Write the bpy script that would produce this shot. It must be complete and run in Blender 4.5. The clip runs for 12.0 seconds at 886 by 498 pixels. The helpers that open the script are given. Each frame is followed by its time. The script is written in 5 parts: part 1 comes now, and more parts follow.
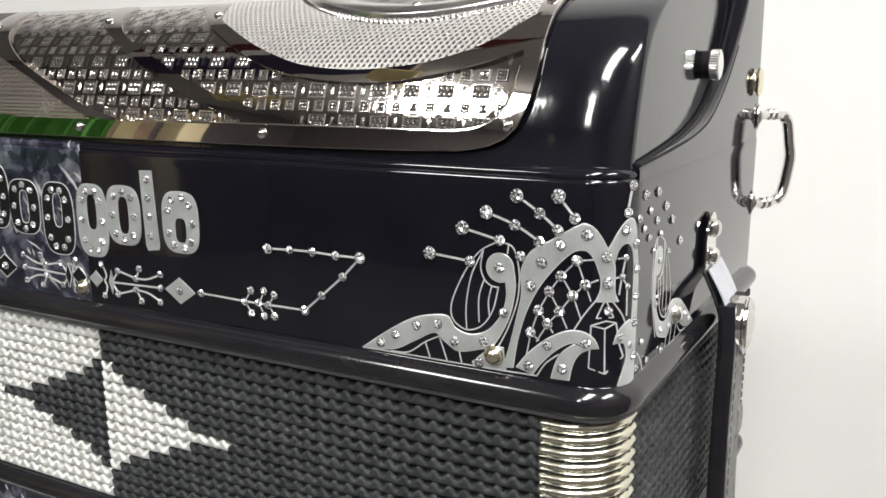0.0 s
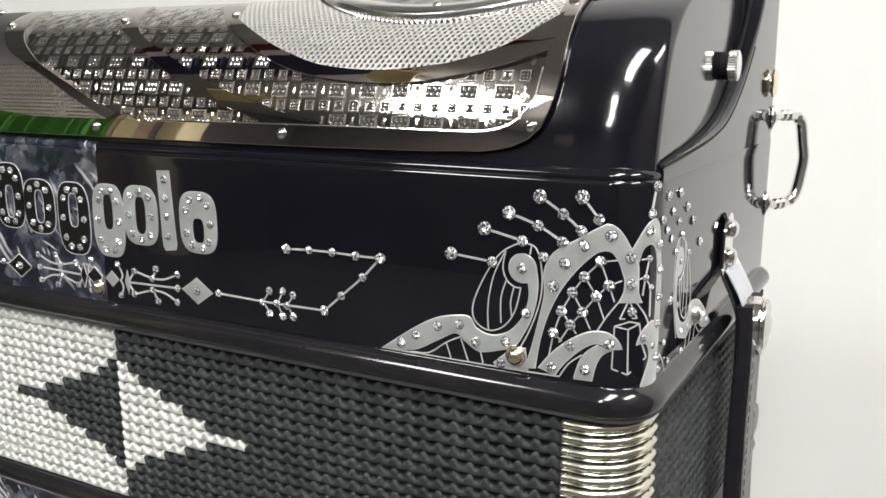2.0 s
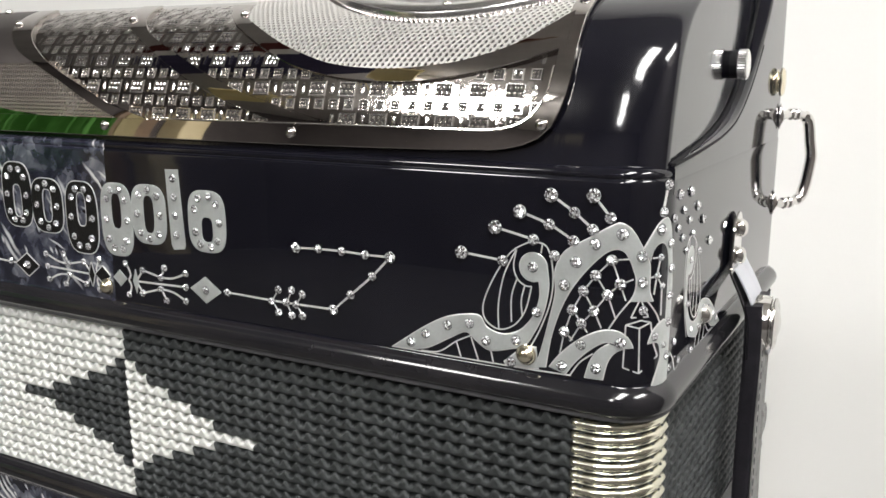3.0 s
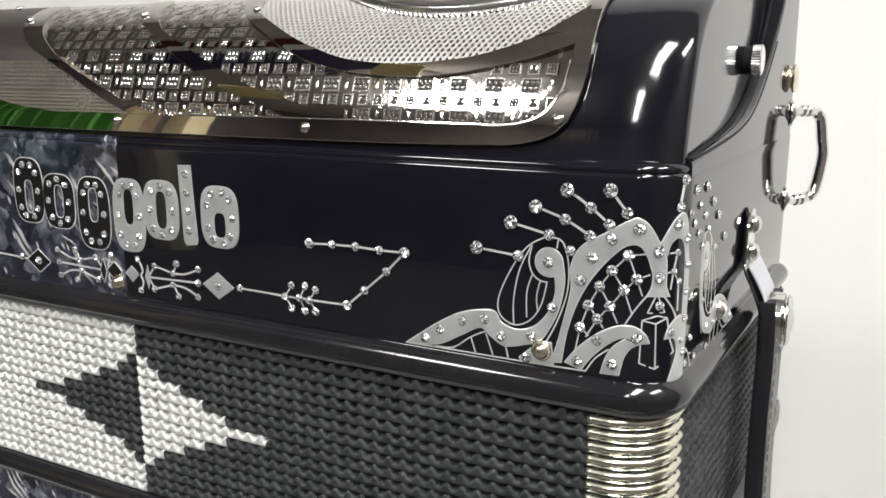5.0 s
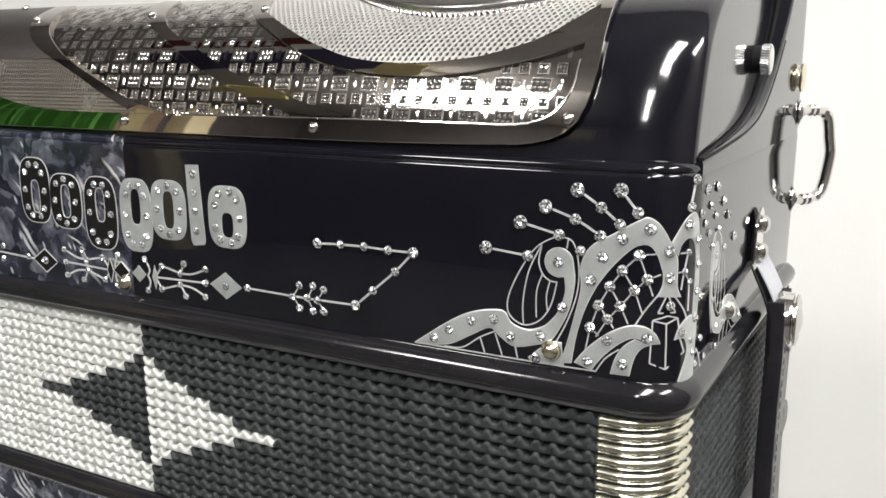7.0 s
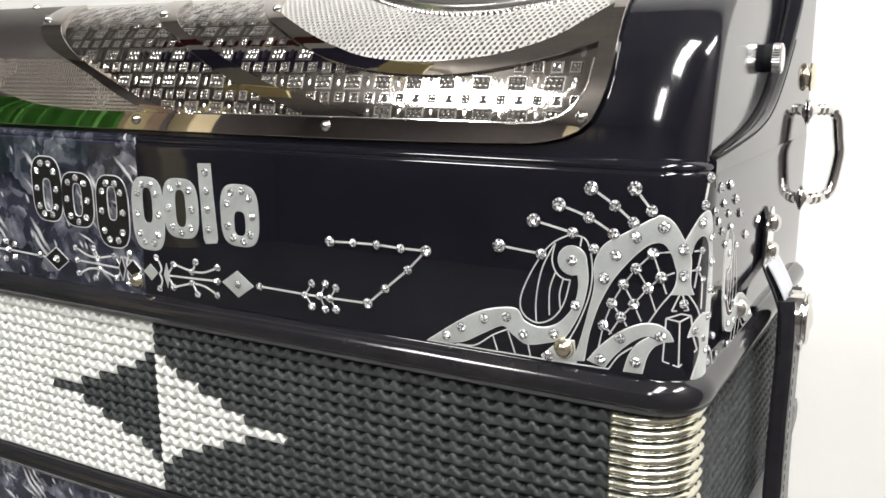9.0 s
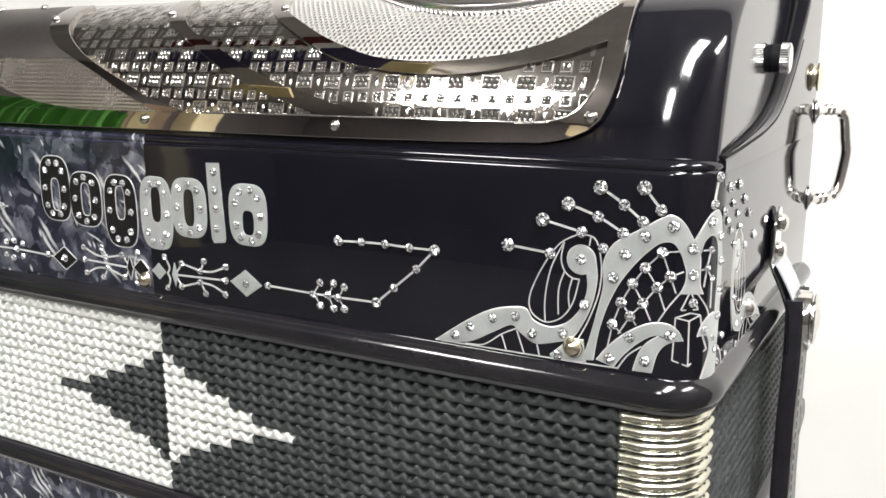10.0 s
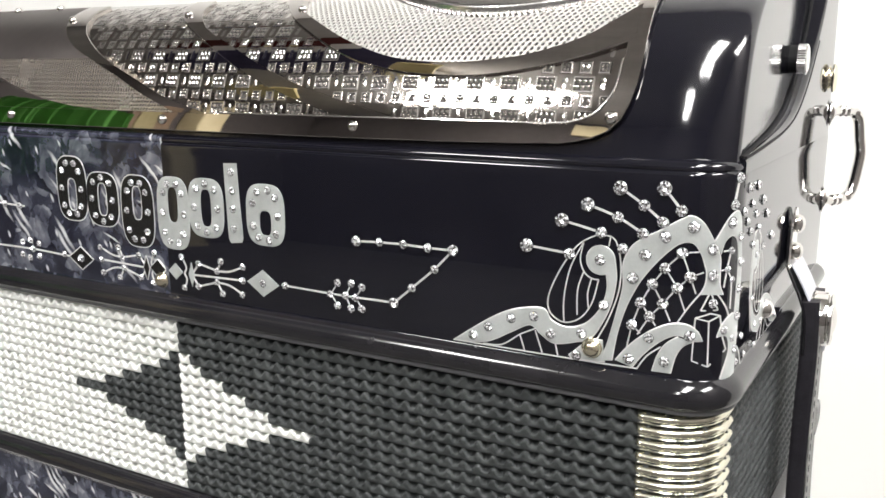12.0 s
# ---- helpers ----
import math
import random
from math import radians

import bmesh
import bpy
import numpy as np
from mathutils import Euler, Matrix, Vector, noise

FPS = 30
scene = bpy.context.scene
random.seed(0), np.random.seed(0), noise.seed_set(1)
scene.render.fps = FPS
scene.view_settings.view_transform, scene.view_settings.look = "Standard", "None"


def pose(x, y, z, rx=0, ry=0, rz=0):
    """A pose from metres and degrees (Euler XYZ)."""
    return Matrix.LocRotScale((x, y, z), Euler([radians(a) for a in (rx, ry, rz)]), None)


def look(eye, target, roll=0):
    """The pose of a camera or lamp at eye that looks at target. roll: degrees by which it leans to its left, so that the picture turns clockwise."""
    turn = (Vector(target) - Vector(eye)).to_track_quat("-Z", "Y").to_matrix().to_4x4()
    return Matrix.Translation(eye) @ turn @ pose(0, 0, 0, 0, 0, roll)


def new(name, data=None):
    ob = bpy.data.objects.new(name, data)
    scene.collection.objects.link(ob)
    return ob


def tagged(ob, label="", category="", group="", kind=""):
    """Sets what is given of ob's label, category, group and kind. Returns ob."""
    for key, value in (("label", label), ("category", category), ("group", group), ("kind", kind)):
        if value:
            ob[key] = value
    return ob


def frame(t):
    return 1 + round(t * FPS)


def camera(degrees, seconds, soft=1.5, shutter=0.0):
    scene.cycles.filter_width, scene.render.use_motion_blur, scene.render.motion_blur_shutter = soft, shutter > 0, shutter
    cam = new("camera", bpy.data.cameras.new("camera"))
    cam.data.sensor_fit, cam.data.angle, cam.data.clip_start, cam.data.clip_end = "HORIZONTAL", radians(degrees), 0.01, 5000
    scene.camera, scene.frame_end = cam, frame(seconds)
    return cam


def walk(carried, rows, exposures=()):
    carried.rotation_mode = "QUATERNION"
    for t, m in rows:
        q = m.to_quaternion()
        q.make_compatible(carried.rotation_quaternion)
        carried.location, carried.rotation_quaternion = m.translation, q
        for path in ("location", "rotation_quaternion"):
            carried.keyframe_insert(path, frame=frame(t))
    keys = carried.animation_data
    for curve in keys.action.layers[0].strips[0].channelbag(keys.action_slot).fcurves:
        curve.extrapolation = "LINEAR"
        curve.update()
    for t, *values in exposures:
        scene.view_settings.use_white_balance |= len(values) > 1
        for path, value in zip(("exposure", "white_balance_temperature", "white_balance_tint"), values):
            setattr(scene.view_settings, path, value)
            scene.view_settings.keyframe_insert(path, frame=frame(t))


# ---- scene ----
cam = camera(55.2, 12.0, soft=1.6)
PATH = [
    (0, (0.05901, -0.22667, 0.10244), (-0.39351, 0.63969, -0.10885), -0.128),
    (0.5, (0.05652, -0.22780, 0.10240), (-0.39478, 0.63909, -0.10933), -0.072),
    (1, (0.05509, -0.22872, 0.10246), (-0.39542, 0.63860, -0.10922), -0.034),
    (1.5, (0.05381, -0.22938, 0.10224), (-0.39672, 0.63820, -0.10831), -0.015),
    (2, (0.05236, -0.22995, 0.10250), (-0.39792, 0.63764, -0.10851), -0.017),
    (2.5, (0.05113, -0.23050, 0.10266), (-0.39982, 0.63663, -0.10883), -0.018),
    (3, (0.04964, -0.23119, 0.10205), (-0.40138, 0.63604, -0.10885), -0.035),
    (5, (0.04600, -0.23275, 0.10066), (-0.40730, 0.63315, -0.11084), 0.002),
    (5.5, (0.04559, -0.23295, 0.10072), (-0.40801, 0.63263, -0.11147), -0.035),
    (6, (0.04502, -0.23308, 0.10037), (-0.40920, 0.63235, -0.11108), -0.043),
    (6.5, (0.04410, -0.23344, 0.10034), (-0.40988, 0.63213, -0.11106), -0.046),
    (7, (0.04341, -0.23335, 0.10070), (-0.41084, 0.63187, -0.11154), -0.036),
    (9, (0.04078, -0.23590, 0.10015), (-0.41553, 0.62839, -0.11149), -0.021),
    (9.5, (0.03996, -0.23659, 0.09982), (-0.41755, 0.62724, -0.11112), -0.034),
    (10, (0.03913, -0.23733, 0.09976), (-0.41953, 0.62594, -0.11096), -0.006),
    (10.5, (0.03820, -0.23812, 0.09947), (-0.42164, 0.62474, -0.11033), 0.020),
    (11, (0.03753, -0.23867, 0.09966), (-0.42414, 0.62313, -0.11047), -0.002),
    (11.5, (0.03648, -0.23953, 0.09946), (-0.42587, 0.62222, -0.10938), 0.024),
    (12, (0.03540, -0.24015, 0.09954), (-0.42777, 0.62111, -0.10954), 0.029),
]
walk(cam, [(t, look(eye, target, roll)) for t, eye, target, roll in PATH],
     exposures=[(0, -0.1), (3, -0.12), (7, -0.07), (9, 0.16), (12, 0.33)])

# ---- world and light ----
world = bpy.data.worlds.new("world")
scene.world = world
world.use_nodes = True
world.node_tree.nodes["Background"].inputs[0].default_value = (0.6, 0.7, 0.9, 1)
world.node_tree.nodes["Background"].inputs[1].default_value = 0.02
PANEL_POWER = 46.0

MM = 0.001


# ---- materials ----
def material(name, colour, rough=0.5, metal=0.0, coat=0.0, ior=1.5):
    m = bpy.data.materials.new(name)
    m.use_nodes = True
    b = m.node_tree.nodes["Principled BSDF"]
    b.inputs["Base Color"].default_value = (*colour, 1)
    b.inputs["Roughness"].default_value = rough
    b.inputs["Metallic"].default_value = metal
    b.inputs["Coat Weight"].default_value = coat
    b.inputs["Coat Roughness"].default_value = 0.03
    b.inputs["IOR"].default_value = ior
    return m


def node(m, kind, **values):
    n = m.node_tree.nodes.new(kind)
    for key, value in values.items():
        n.inputs[key].default_value = value
    return n


def link(m, a, b):
    m.node_tree.links.new(a, b)


def vary(m, scale, dark, light, detail=4.0, bump=0.0, bump_scale=None, rough=None):
    """Grain at two scales in the base colour, with optional fine relief and uneven gloss."""
    b = m.node_tree.nodes["Principled BSDF"]
    co = node(m, "ShaderNodeTexCoord")
    big = node(m, "ShaderNodeTexNoise", Scale=scale, Detail=detail)
    fine = node(m, "ShaderNodeTexNoise", Scale=scale * 9, Detail=3.0)
    mix = node(m, "ShaderNodeMath")
    mix.operation = "MULTIPLY_ADD"
    mix.inputs[1].default_value = 0.35
    link(m, co.outputs["Object"], big.inputs["Vector"])
    link(m, co.outputs["Object"], fine.inputs["Vector"])
    link(m, fine.outputs["Fac"], mix.inputs[0])
    link(m, big.outputs["Fac"], mix.inputs[2])
    ramp = node(m, "ShaderNodeValToRGB")
    ramp.color_ramp.elements[0].position, ramp.color_ramp.elements[1].position = 0.42, 0.92
    ramp.color_ramp.elements[0].color, ramp.color_ramp.elements[1].color = (*dark, 1), (*light, 1)
    link(m, mix.outputs[0], ramp.inputs[0])
    link(m, ramp.outputs[0], b.inputs["Base Color"])
    if rough:
        rr = node(m, "ShaderNodeMapRange")
        rr.inputs["To Min"].default_value, rr.inputs["To Max"].default_value = rough
        link(m, big.outputs["Fac"], rr.inputs["Value"])
        link(m, rr.outputs[0], b.inputs["Roughness"])
    if bump:
        bn = node(m, "ShaderNodeTexNoise", Scale=bump_scale or scale * 6, Detail=4.0)
        link(m, co.outputs["Object"], bn.inputs["Vector"])
        bp = node(m, "ShaderNodeBump", Strength=bump, Distance=0.0004)
        link(m, bn.outputs["Fac"], bp.inputs["Height"])
        link(m, bp.outputs["Normal"], b.inputs["Normal"])
    return m


lacquer = material("black_lacquer", (0.006, 0.006, 0.009), 0.05)
vary(lacquer, 30, (0.004, 0.004, 0.007), (0.008, 0.008, 0.012), rough=(0.02, 0.06))
lip_lacquer = material("worn_lip_lacquer", (0.01, 0.01, 0.012), 0.2)
vary(lip_lacquer, 40, (0.008, 0.008, 0.01), (0.018, 0.017, 0.019), rough=(0.07, 0.15))
cover_lacquer = material("black_cover_lacquer", (0.006, 0.006, 0.009), 0.06)
vary(cover_lacquer, 30, (0.004, 0.004, 0.007), (0.008, 0.008, 0.012), bump=0.3, bump_scale=130, rough=(0.04, 0.12))
streak = node(cover_lacquer, "ShaderNodeMapping", Scale=(300.0, 300.0, 28.0))
streak_noise = node(cover_lacquer, "ShaderNodeTexNoise", Scale=1.0, Detail=2.0)
streak_bump = node(cover_lacquer, "ShaderNodeBump", Strength=0.1, Distance=0.0003)
link(cover_lacquer, node(cover_lacquer, "ShaderNodeTexCoord").outputs["Object"], streak.inputs["Vector"])
link(cover_lacquer, streak.outputs[0], streak_noise.inputs["Vector"])
link(cover_lacquer, streak_noise.outputs["Fac"], streak_bump.inputs["Height"])
link(cover_lacquer, streak_bump.outputs[0], cover_lacquer.node_tree.nodes["Principled BSDF"].inputs["Normal"])
chrome = material("chrome", (0.78, 0.76, 0.73), 0.08, 1.0)
vary(chrome, 60, (0.66, 0.645, 0.62), (0.76, 0.745, 0.72), rough=(0.03, 0.09))
nickel = material("dark_nickel", (0.42, 0.385, 0.36), 0.1, 1.0)
vary(nickel, 45, (0.45, 0.42, 0.395), (0.54, 0.51, 0.485), rough=(0.01, 0.03))
guard_metal = material("corner_guard_nickel", (0.72, 0.67, 0.54), 0.22, 1.0)
vary(guard_metal, 150, (0.58, 0.565, 0.46), (0.74, 0.72, 0.6), rough=(0.16, 0.3))
gold = material("brass", (0.78, 0.6, 0.28), 0.15, 1.0)
vary(gold, 90, (0.8, 0.73, 0.54), (0.9, 0.84, 0.68), rough=(0.16, 0.26))
mesh_metal = material("white_perforated_metal", (0.5, 0.49, 0.465), 0.38, 0.25)
vary(mesh_metal, 50, (0.44, 0.43, 0.41), (0.54, 0.53, 0.505), rough=(0.32, 0.44))
mesh_fine = material("fine_perforated_metal", (0.42, 0.37, 0.31), 0.26, 0.9)
vary(mesh_fine, 60, (0.5, 0.45, 0.4), (0.68, 0.62, 0.56), rough=(0.2, 0.32))
cell_metal = material("bright_cell_nickel", (0.85, 0.83, 0.8), 0.2, 1.0)
vary(cell_metal, 60, (0.72, 0.7, 0.67), (0.84, 0.82, 0.79), rough=(0.07, 0.13))
# dark colour painting the shade inside the punched cells
cell_shade = material("cell_recess_shade", (0.05, 0.045, 0.042), 0.5)
vary(cell_shade, 300, (0.02, 0.018, 0.017), (0.075, 0.07, 0.066), rough=(0.4, 0.6))
cell_shade.node_tree.nodes["Principled BSDF"].inputs["Specular IOR Level"].default_value = 0.2
punched = material("punched_nickel", (0.42, 0.385, 0.36), 0.1, 1.0)
vary(punched, 45, (0.40, 0.37, 0.35), (0.5, 0.47, 0.445), bump=0.16, bump_scale=260, rough=(0.03, 0.07))
inlay = material("silver_inlay", (0.66, 0.67, 0.66), 0.42, 0.5)
vary(inlay, 120, (0.46, 0.485, 0.475), (0.6, 0.625, 0.615), bump=0.1, bump_scale=2500, rough=(0.36, 0.5))
wire = material("silver_line", (0.74, 0.74, 0.73), 0.35, 0.45)
stone_glass = material("rhinestone", (0.9, 0.91, 0.92), 0.05, 0.35)
stone_dark = material("rhinestone_facet", (0.62, 0.62, 0.64), 0.03, 1.0)
satin_chrome = material("satin_chrome", (0.82, 0.82, 0.81), 0.24, 1.0)
chased = material("chased_silver", (0.6, 0.6, 0.59), 0.25, 1.0)
vary(chased, 180, (0.2, 0.2, 0.2), (0.8, 0.8, 0.79), bump=1.0, bump_scale=260, rough=(0.2, 0.4))
black_nickel = material("black_nickel_sheet", (0.16, 0.145, 0.14), 0.3, 1.0)
vary(black_nickel, 25, (0.12, 0.107, 0.103), (0.165, 0.148, 0.142), rough=(0.4, 0.5))
dark_inlay = material("black_inlay", (0.008, 0.008, 0.009), 0.25)
backing = material("grille_backing", (0.02, 0.019, 0.019), 0.8)
cloth_white = material("white_bellows_cloth", (0.78, 0.77, 0.72), 0.6)
vary(cloth_white, 90, (0.585, 0.595, 0.57), (0.72, 0.73, 0.705), bump=0.4, bump_scale=2200)
cloth_black = material("black_bellows_cloth", (0.035, 0.036, 0.036), 0.5)
vary(cloth_black, 90, (0.029, 0.032, 0.033), (0.062, 0.067, 0.068), bump=1.0, bump_scale=1500)
cloth_black.node_tree.nodes["Principled BSDF"].inputs["Specular IOR Level"].default_value = 0.14
patent = material("patent_leather", (0.008, 0.008, 0.01), 0.16)
flap_leather = material("white_flap_leather", (0.7, 0.71, 0.75), 0.5)
vary(flap_leather, 150, (0.42, 0.43, 0.47), (0.5, 0.51, 0.55), bump=0.2, bump_scale=1500)
leather = material("black_leather", (0.012, 0.011, 0.014), 0.45)
vary(leather, 120, (0.01, 0.009, 0.012), (0.02, 0.019, 0.023), bump=0.3, bump_scale=1200)
leather.node_tree.nodes["Principled BSDF"].inputs["Specular IOR Level"].default_value = 0.2
rubber = material("black_rubber", (0.01, 0.01, 0.011), 0.7, 0.0, 0.0, 1.25)
grey_edge = material("grey_leather_lining", (0.2, 0.2, 0.2), 0.7)
vary(grey_edge, 200, (0.12, 0.12, 0.12), (0.3, 0.3, 0.29), bump=0.5, bump_scale=1500)


def pearl_material():
    """Grey pearl celluloid: crumpled facets, each shaded from slate to silver, crossed by thin bright slivers."""
    m = material("grey_pearl", (0.2, 0.21, 0.25), 0.16, 0.35, 0.7)
    b = m.node_tree.nodes["Principled BSDF"]
    co = node(m, "ShaderNodeTexCoord")
    warp = node(m, "ShaderNodeTexNoise", Scale=60.0, Detail=6.0)
    link(m, co.outputs["Object"], warp.inputs["Vector"])

    def math_node(kind, a, second, third=None):
        n = node(m, "ShaderNodeMath")
        n.operation = kind
        for k, v in enumerate((a, second, third)):
            if isinstance(v, (int, float)):
                n.inputs[k].default_value = v
            elif v is not None:
                link(m, v, n.inputs[k])
        return n.outputs[0]

    def warped(push):
        add = node(m, "ShaderNodeVectorMath")
        add.operation = "MULTIPLY_ADD"
        add.inputs[1].default_value = (push, push, push)
        link(m, warp.outputs["Color"], add.inputs[0])
        link(m, co.outputs["Object"], add.inputs[2])
        return add.outputs[0]

    def along(vector, direction):
        dot = node(m, "ShaderNodeVectorMath")
        dot.operation = "DOT_PRODUCT"
        dot.inputs[1].default_value = direction
        link(m, vector, dot.inputs[0])
        return dot.outputs["Value"]

    def facets(scale, push, slope):
        """Cells with a gradient of their own across each."""
        v = node(m, "ShaderNodeTexVoronoi", Scale=scale)
        where = warped(push)
        link(m, where, v.inputs["Vector"])
        off = node(m, "ShaderNodeVectorMath")
        off.operation = "SUBTRACT"
        link(m, where, off.inputs[0])
        link(m, v.outputs["Position"], off.inputs[1])
        tilt = node(m, "ShaderNodeVectorMath")
        tilt.operation = "SUBTRACT"
        tilt.inputs[1].default_value = (0.5, 0.5, 0.5)
        link(m, v.outputs["Color"], tilt.inputs[0])
        dot = node(m, "ShaderNodeVectorMath")
        dot.operation = "DOT_PRODUCT"
        link(m, off.outputs[0], dot.inputs[0])
        link(m, tilt.outputs[0], dot.inputs[1])
        sep = node(m, "ShaderNodeSeparateColor")
        link(m, v.outputs["Color"], sep.inputs[0])
        return math_node("MULTIPLY_ADD", dot.outputs["Value"], slope * scale, math_node("MULTIPLY", sep.outputs[0], 0.5))

    large, small = facets(70.0, 0.022, 0.5), facets(210.0, 0.01, 0.45)
    cloud = node(m, "ShaderNodeTexNoise", Scale=70.0, Detail=5.0, Distortion=1.0)
    link(m, co.outputs["Object"], cloud.inputs["Vector"])
    tone = math_node("MULTIPLY_ADD", small, 0.34, math_node("MULTIPLY_ADD", large, 0.5, math_node("MULTIPLY", cloud.outputs["Fac"], 0.75)))
    ramp = node(m, "ShaderNodeValToRGB")
    ramp.color_ramp.elements[0].position, ramp.color_ramp.elements[1].position = 0.4, 0.92
    ramp.color_ramp.elements[0].color = (0.012, 0.013, 0.026, 1)
    ramp.color_ramp.elements[1].color = (0.42, 0.44, 0.48, 1)
    for place, colour in ((0.58, (0.045, 0.05, 0.078, 1)), (0.74, (0.16, 0.168, 0.205, 1))):
        e = ramp.color_ramp.elements.new(place)
        e.color = colour
    link(m, tone, ramp.inputs[0])

    def slivers(length, width, direction, share_of, push):
        where = warped(push)
        dx, dz = direction
        flat = node(m, "ShaderNodeCombineXYZ")
        link(m, math_node("MULTIPLY", along(where, (dx, 0.0, dz)), 1.0 / length), flat.inputs[0])
        link(m, math_node("MULTIPLY", along(where, (-dz, 0.0, dx)), 1.0 / width), flat.inputs[1])
        v = node(m, "ShaderNodeTexVoronoi", Scale=1.0)
        v.voronoi_dimensions = "2D"
        link(m, flat.outputs[0], v.inputs["Vector"])
        sep = node(m, "ShaderNodeSeparateColor")
        link(m, v.outputs["Color"], sep.inputs[0])
        pick = math_node("GREATER_THAN", sep.outputs[1], 1.0 - share_of)
        core = node(m, "ShaderNodeMapRange")
        core.inputs["From Min"].default_value, core.inputs["From Max"].default_value = 0.12, 0.36
        core.inputs["To Min"].default_value, core.inputs["To Max"].default_value = 1.0, 0.0
        link(m, v.outputs["Distance"], core.inputs["Value"])
        return math_node("MULTIPLY", pick, core.outputs[0])

    bright = math_node("MAXIMUM", slivers(0.03, 0.0036, (0.63, -0.78), 0.2, 0.007), math_node("MAXIMUM", slivers(0.006, 0.0024, (0.4, -0.9), 0.06, 0.004), slivers(0.016, 0.0022, (0.93, -0.36), 0.05, 0.008)))
    mix = node(m, "ShaderNodeMix")
    mix.data_type = "RGBA"
    mix.inputs[7].default_value = (0.82, 0.83, 0.85, 1)
    link(m, bright, mix.inputs[0])
    link(m, ramp.outputs[0], mix.inputs[6])
    link(m, mix.outputs[2], b.inputs["Base Color"])
    bp = node(m, "ShaderNodeBump", Strength=0.1, Distance=0.0005)
    link(m, tone, bp.inputs["Height"])
    link(m, bp.outputs["Normal"], b.inputs["Normal"])
    return m


pearl = pearl_material()

wall_white = material("white_wall_paint", (0.86, 0.85, 0.82), 0.8)
vary(wall_white, 2.0, (0.91, 0.905, 0.885), (0.94, 0.935, 0.915), bump=0.1, bump_scale=200)
wall_dark = material("charcoal_wall", (0.05, 0.046, 0.046), 0.8)
vary(wall_dark, 2.0, (0.055, 0.049, 0.05), (0.09, 0.08, 0.08))
ceiling_paint = material("ceiling_paint", (0.36, 0.35, 0.34), 0.9)
vary(ceiling_paint, 3.0, (0.38, 0.37, 0.36), (0.46, 0.45, 0.44))
carpet = material("grey_carpet", (0.12, 0.09, 0.07), 0.95)
vary(carpet, 8.0, (0.08, 0.076, 0.075), (0.125, 0.12, 0.117), bump=0.3)
wall_brown = material("dark_brown_panelling", (0.05, 0.035, 0.028), 0.6)
vary(wall_brown, 3.0, (0.1, 0.09, 0.085), (0.17, 0.155, 0.148))
table_white = material("white_laminate", (0.84, 0.84, 0.82), 0.4)
vary(table_white, 6.0, (0.81, 0.81, 0.79), (0.86, 0.86, 0.84))
green_paint = material("green_cloth", (0.05, 0.26, 0.035), 0.8)
vary(green_paint, 4.0, (0.05, 0.18, 0.03), (0.075, 0.25, 0.04))
beige_paint = material("beige_board", (0.62, 0.5, 0.3), 0.7)
vary(beige_paint, 5.0, (0.66, 0.56, 0.34), (0.76, 0.67, 0.44))
olive_paint = material("olive_paint", (0.3, 0.27, 0.14), 0.6)
vary(olive_paint, 6.0, (0.26, 0.22, 0.11), (0.34, 0.3, 0.16))
yellow_wood = material("yellow_pine", (0.8, 0.66, 0.3), 0.6)
vary(yellow_wood, 6.0, (0.78, 0.66, 0.3), (0.86, 0.76, 0.42))
red_paint = material("red_cloth", (0.28, 0.02, 0.02), 0.8)
vary(red_paint, 5.0, (0.07, 0.012, 0.013), (0.11, 0.017, 0.017))
navy_paint = material("navy_cloth", (0.015, 0.02, 0.09), 0.9)
navy_paint.node_tree.nodes["Principled BSDF"].inputs["Specular IOR Level"].default_value = 0.1
vary(navy_paint, 5.0, (0.06, 0.055, 0.11), (0.085, 0.08, 0.15))
brown_wood = material("brown_wood", (0.2, 0.14, 0.1), 0.5)
vary(brown_wood, 6.0, (0.14, 0.1, 0.07), (0.26, 0.18, 0.12))
lamp_glow = bpy.data.materials.new("lamp_diffuser")
lamp_glow.use_nodes = True
em = node(lamp_glow, "ShaderNodeEmission", Color=(1.0, 0.985, 0.96, 1), Strength=PANEL_POWER)
link(lamp_glow, em.outputs[0], lamp_glow.node_tree.nodes["Material Output"].inputs[0])


# ---- mesh helpers ----
def mesh_object(name, verts, faces, mats, parent=None, smooth=True, slots=None, label=""):
    me = bpy.data.meshes.new(name)
    me.from_pydata([tuple(v) for v in verts], [], faces)
    for m in (mats if isinstance(mats, (list, tuple)) else [mats]):
        me.materials.append(m)
    if slots is not None:
        me.polygons.foreach_set("material_index", np.array(slots, dtype=np.int32))
    if smooth:
        me.polygons.foreach_set("use_smooth", np.ones(len(me.polygons), dtype=bool))
    me.update()
    ob = new(name, me)
    ob.parent = parent
    if label:
        tagged(ob, label)
    return ob


def part(name, bm, mat, parent=None, label="", smooth=False):
    me = bpy.data.meshes.new(name)
    bmesh.ops.recalc_face_normals(bm, faces=bm.faces[:])
    bm.to_mesh(me)
    bm.free()
    me.materials.append(mat)
    if smooth:
        me.polygons.foreach_set("use_smooth", np.ones(len(me.polygons), dtype=bool))
        me.set_sharp_from_angle(angle=radians(40))
    ob = new(name, me)
    ob.parent = parent
    if label:
        tagged(ob, label)
    return ob


def share(name, source, parent, matrix):
    """Another object on the mesh of source."""
    ob = new(name, source.data)
    ob.parent = parent
    ob.matrix_local = matrix
    return ob


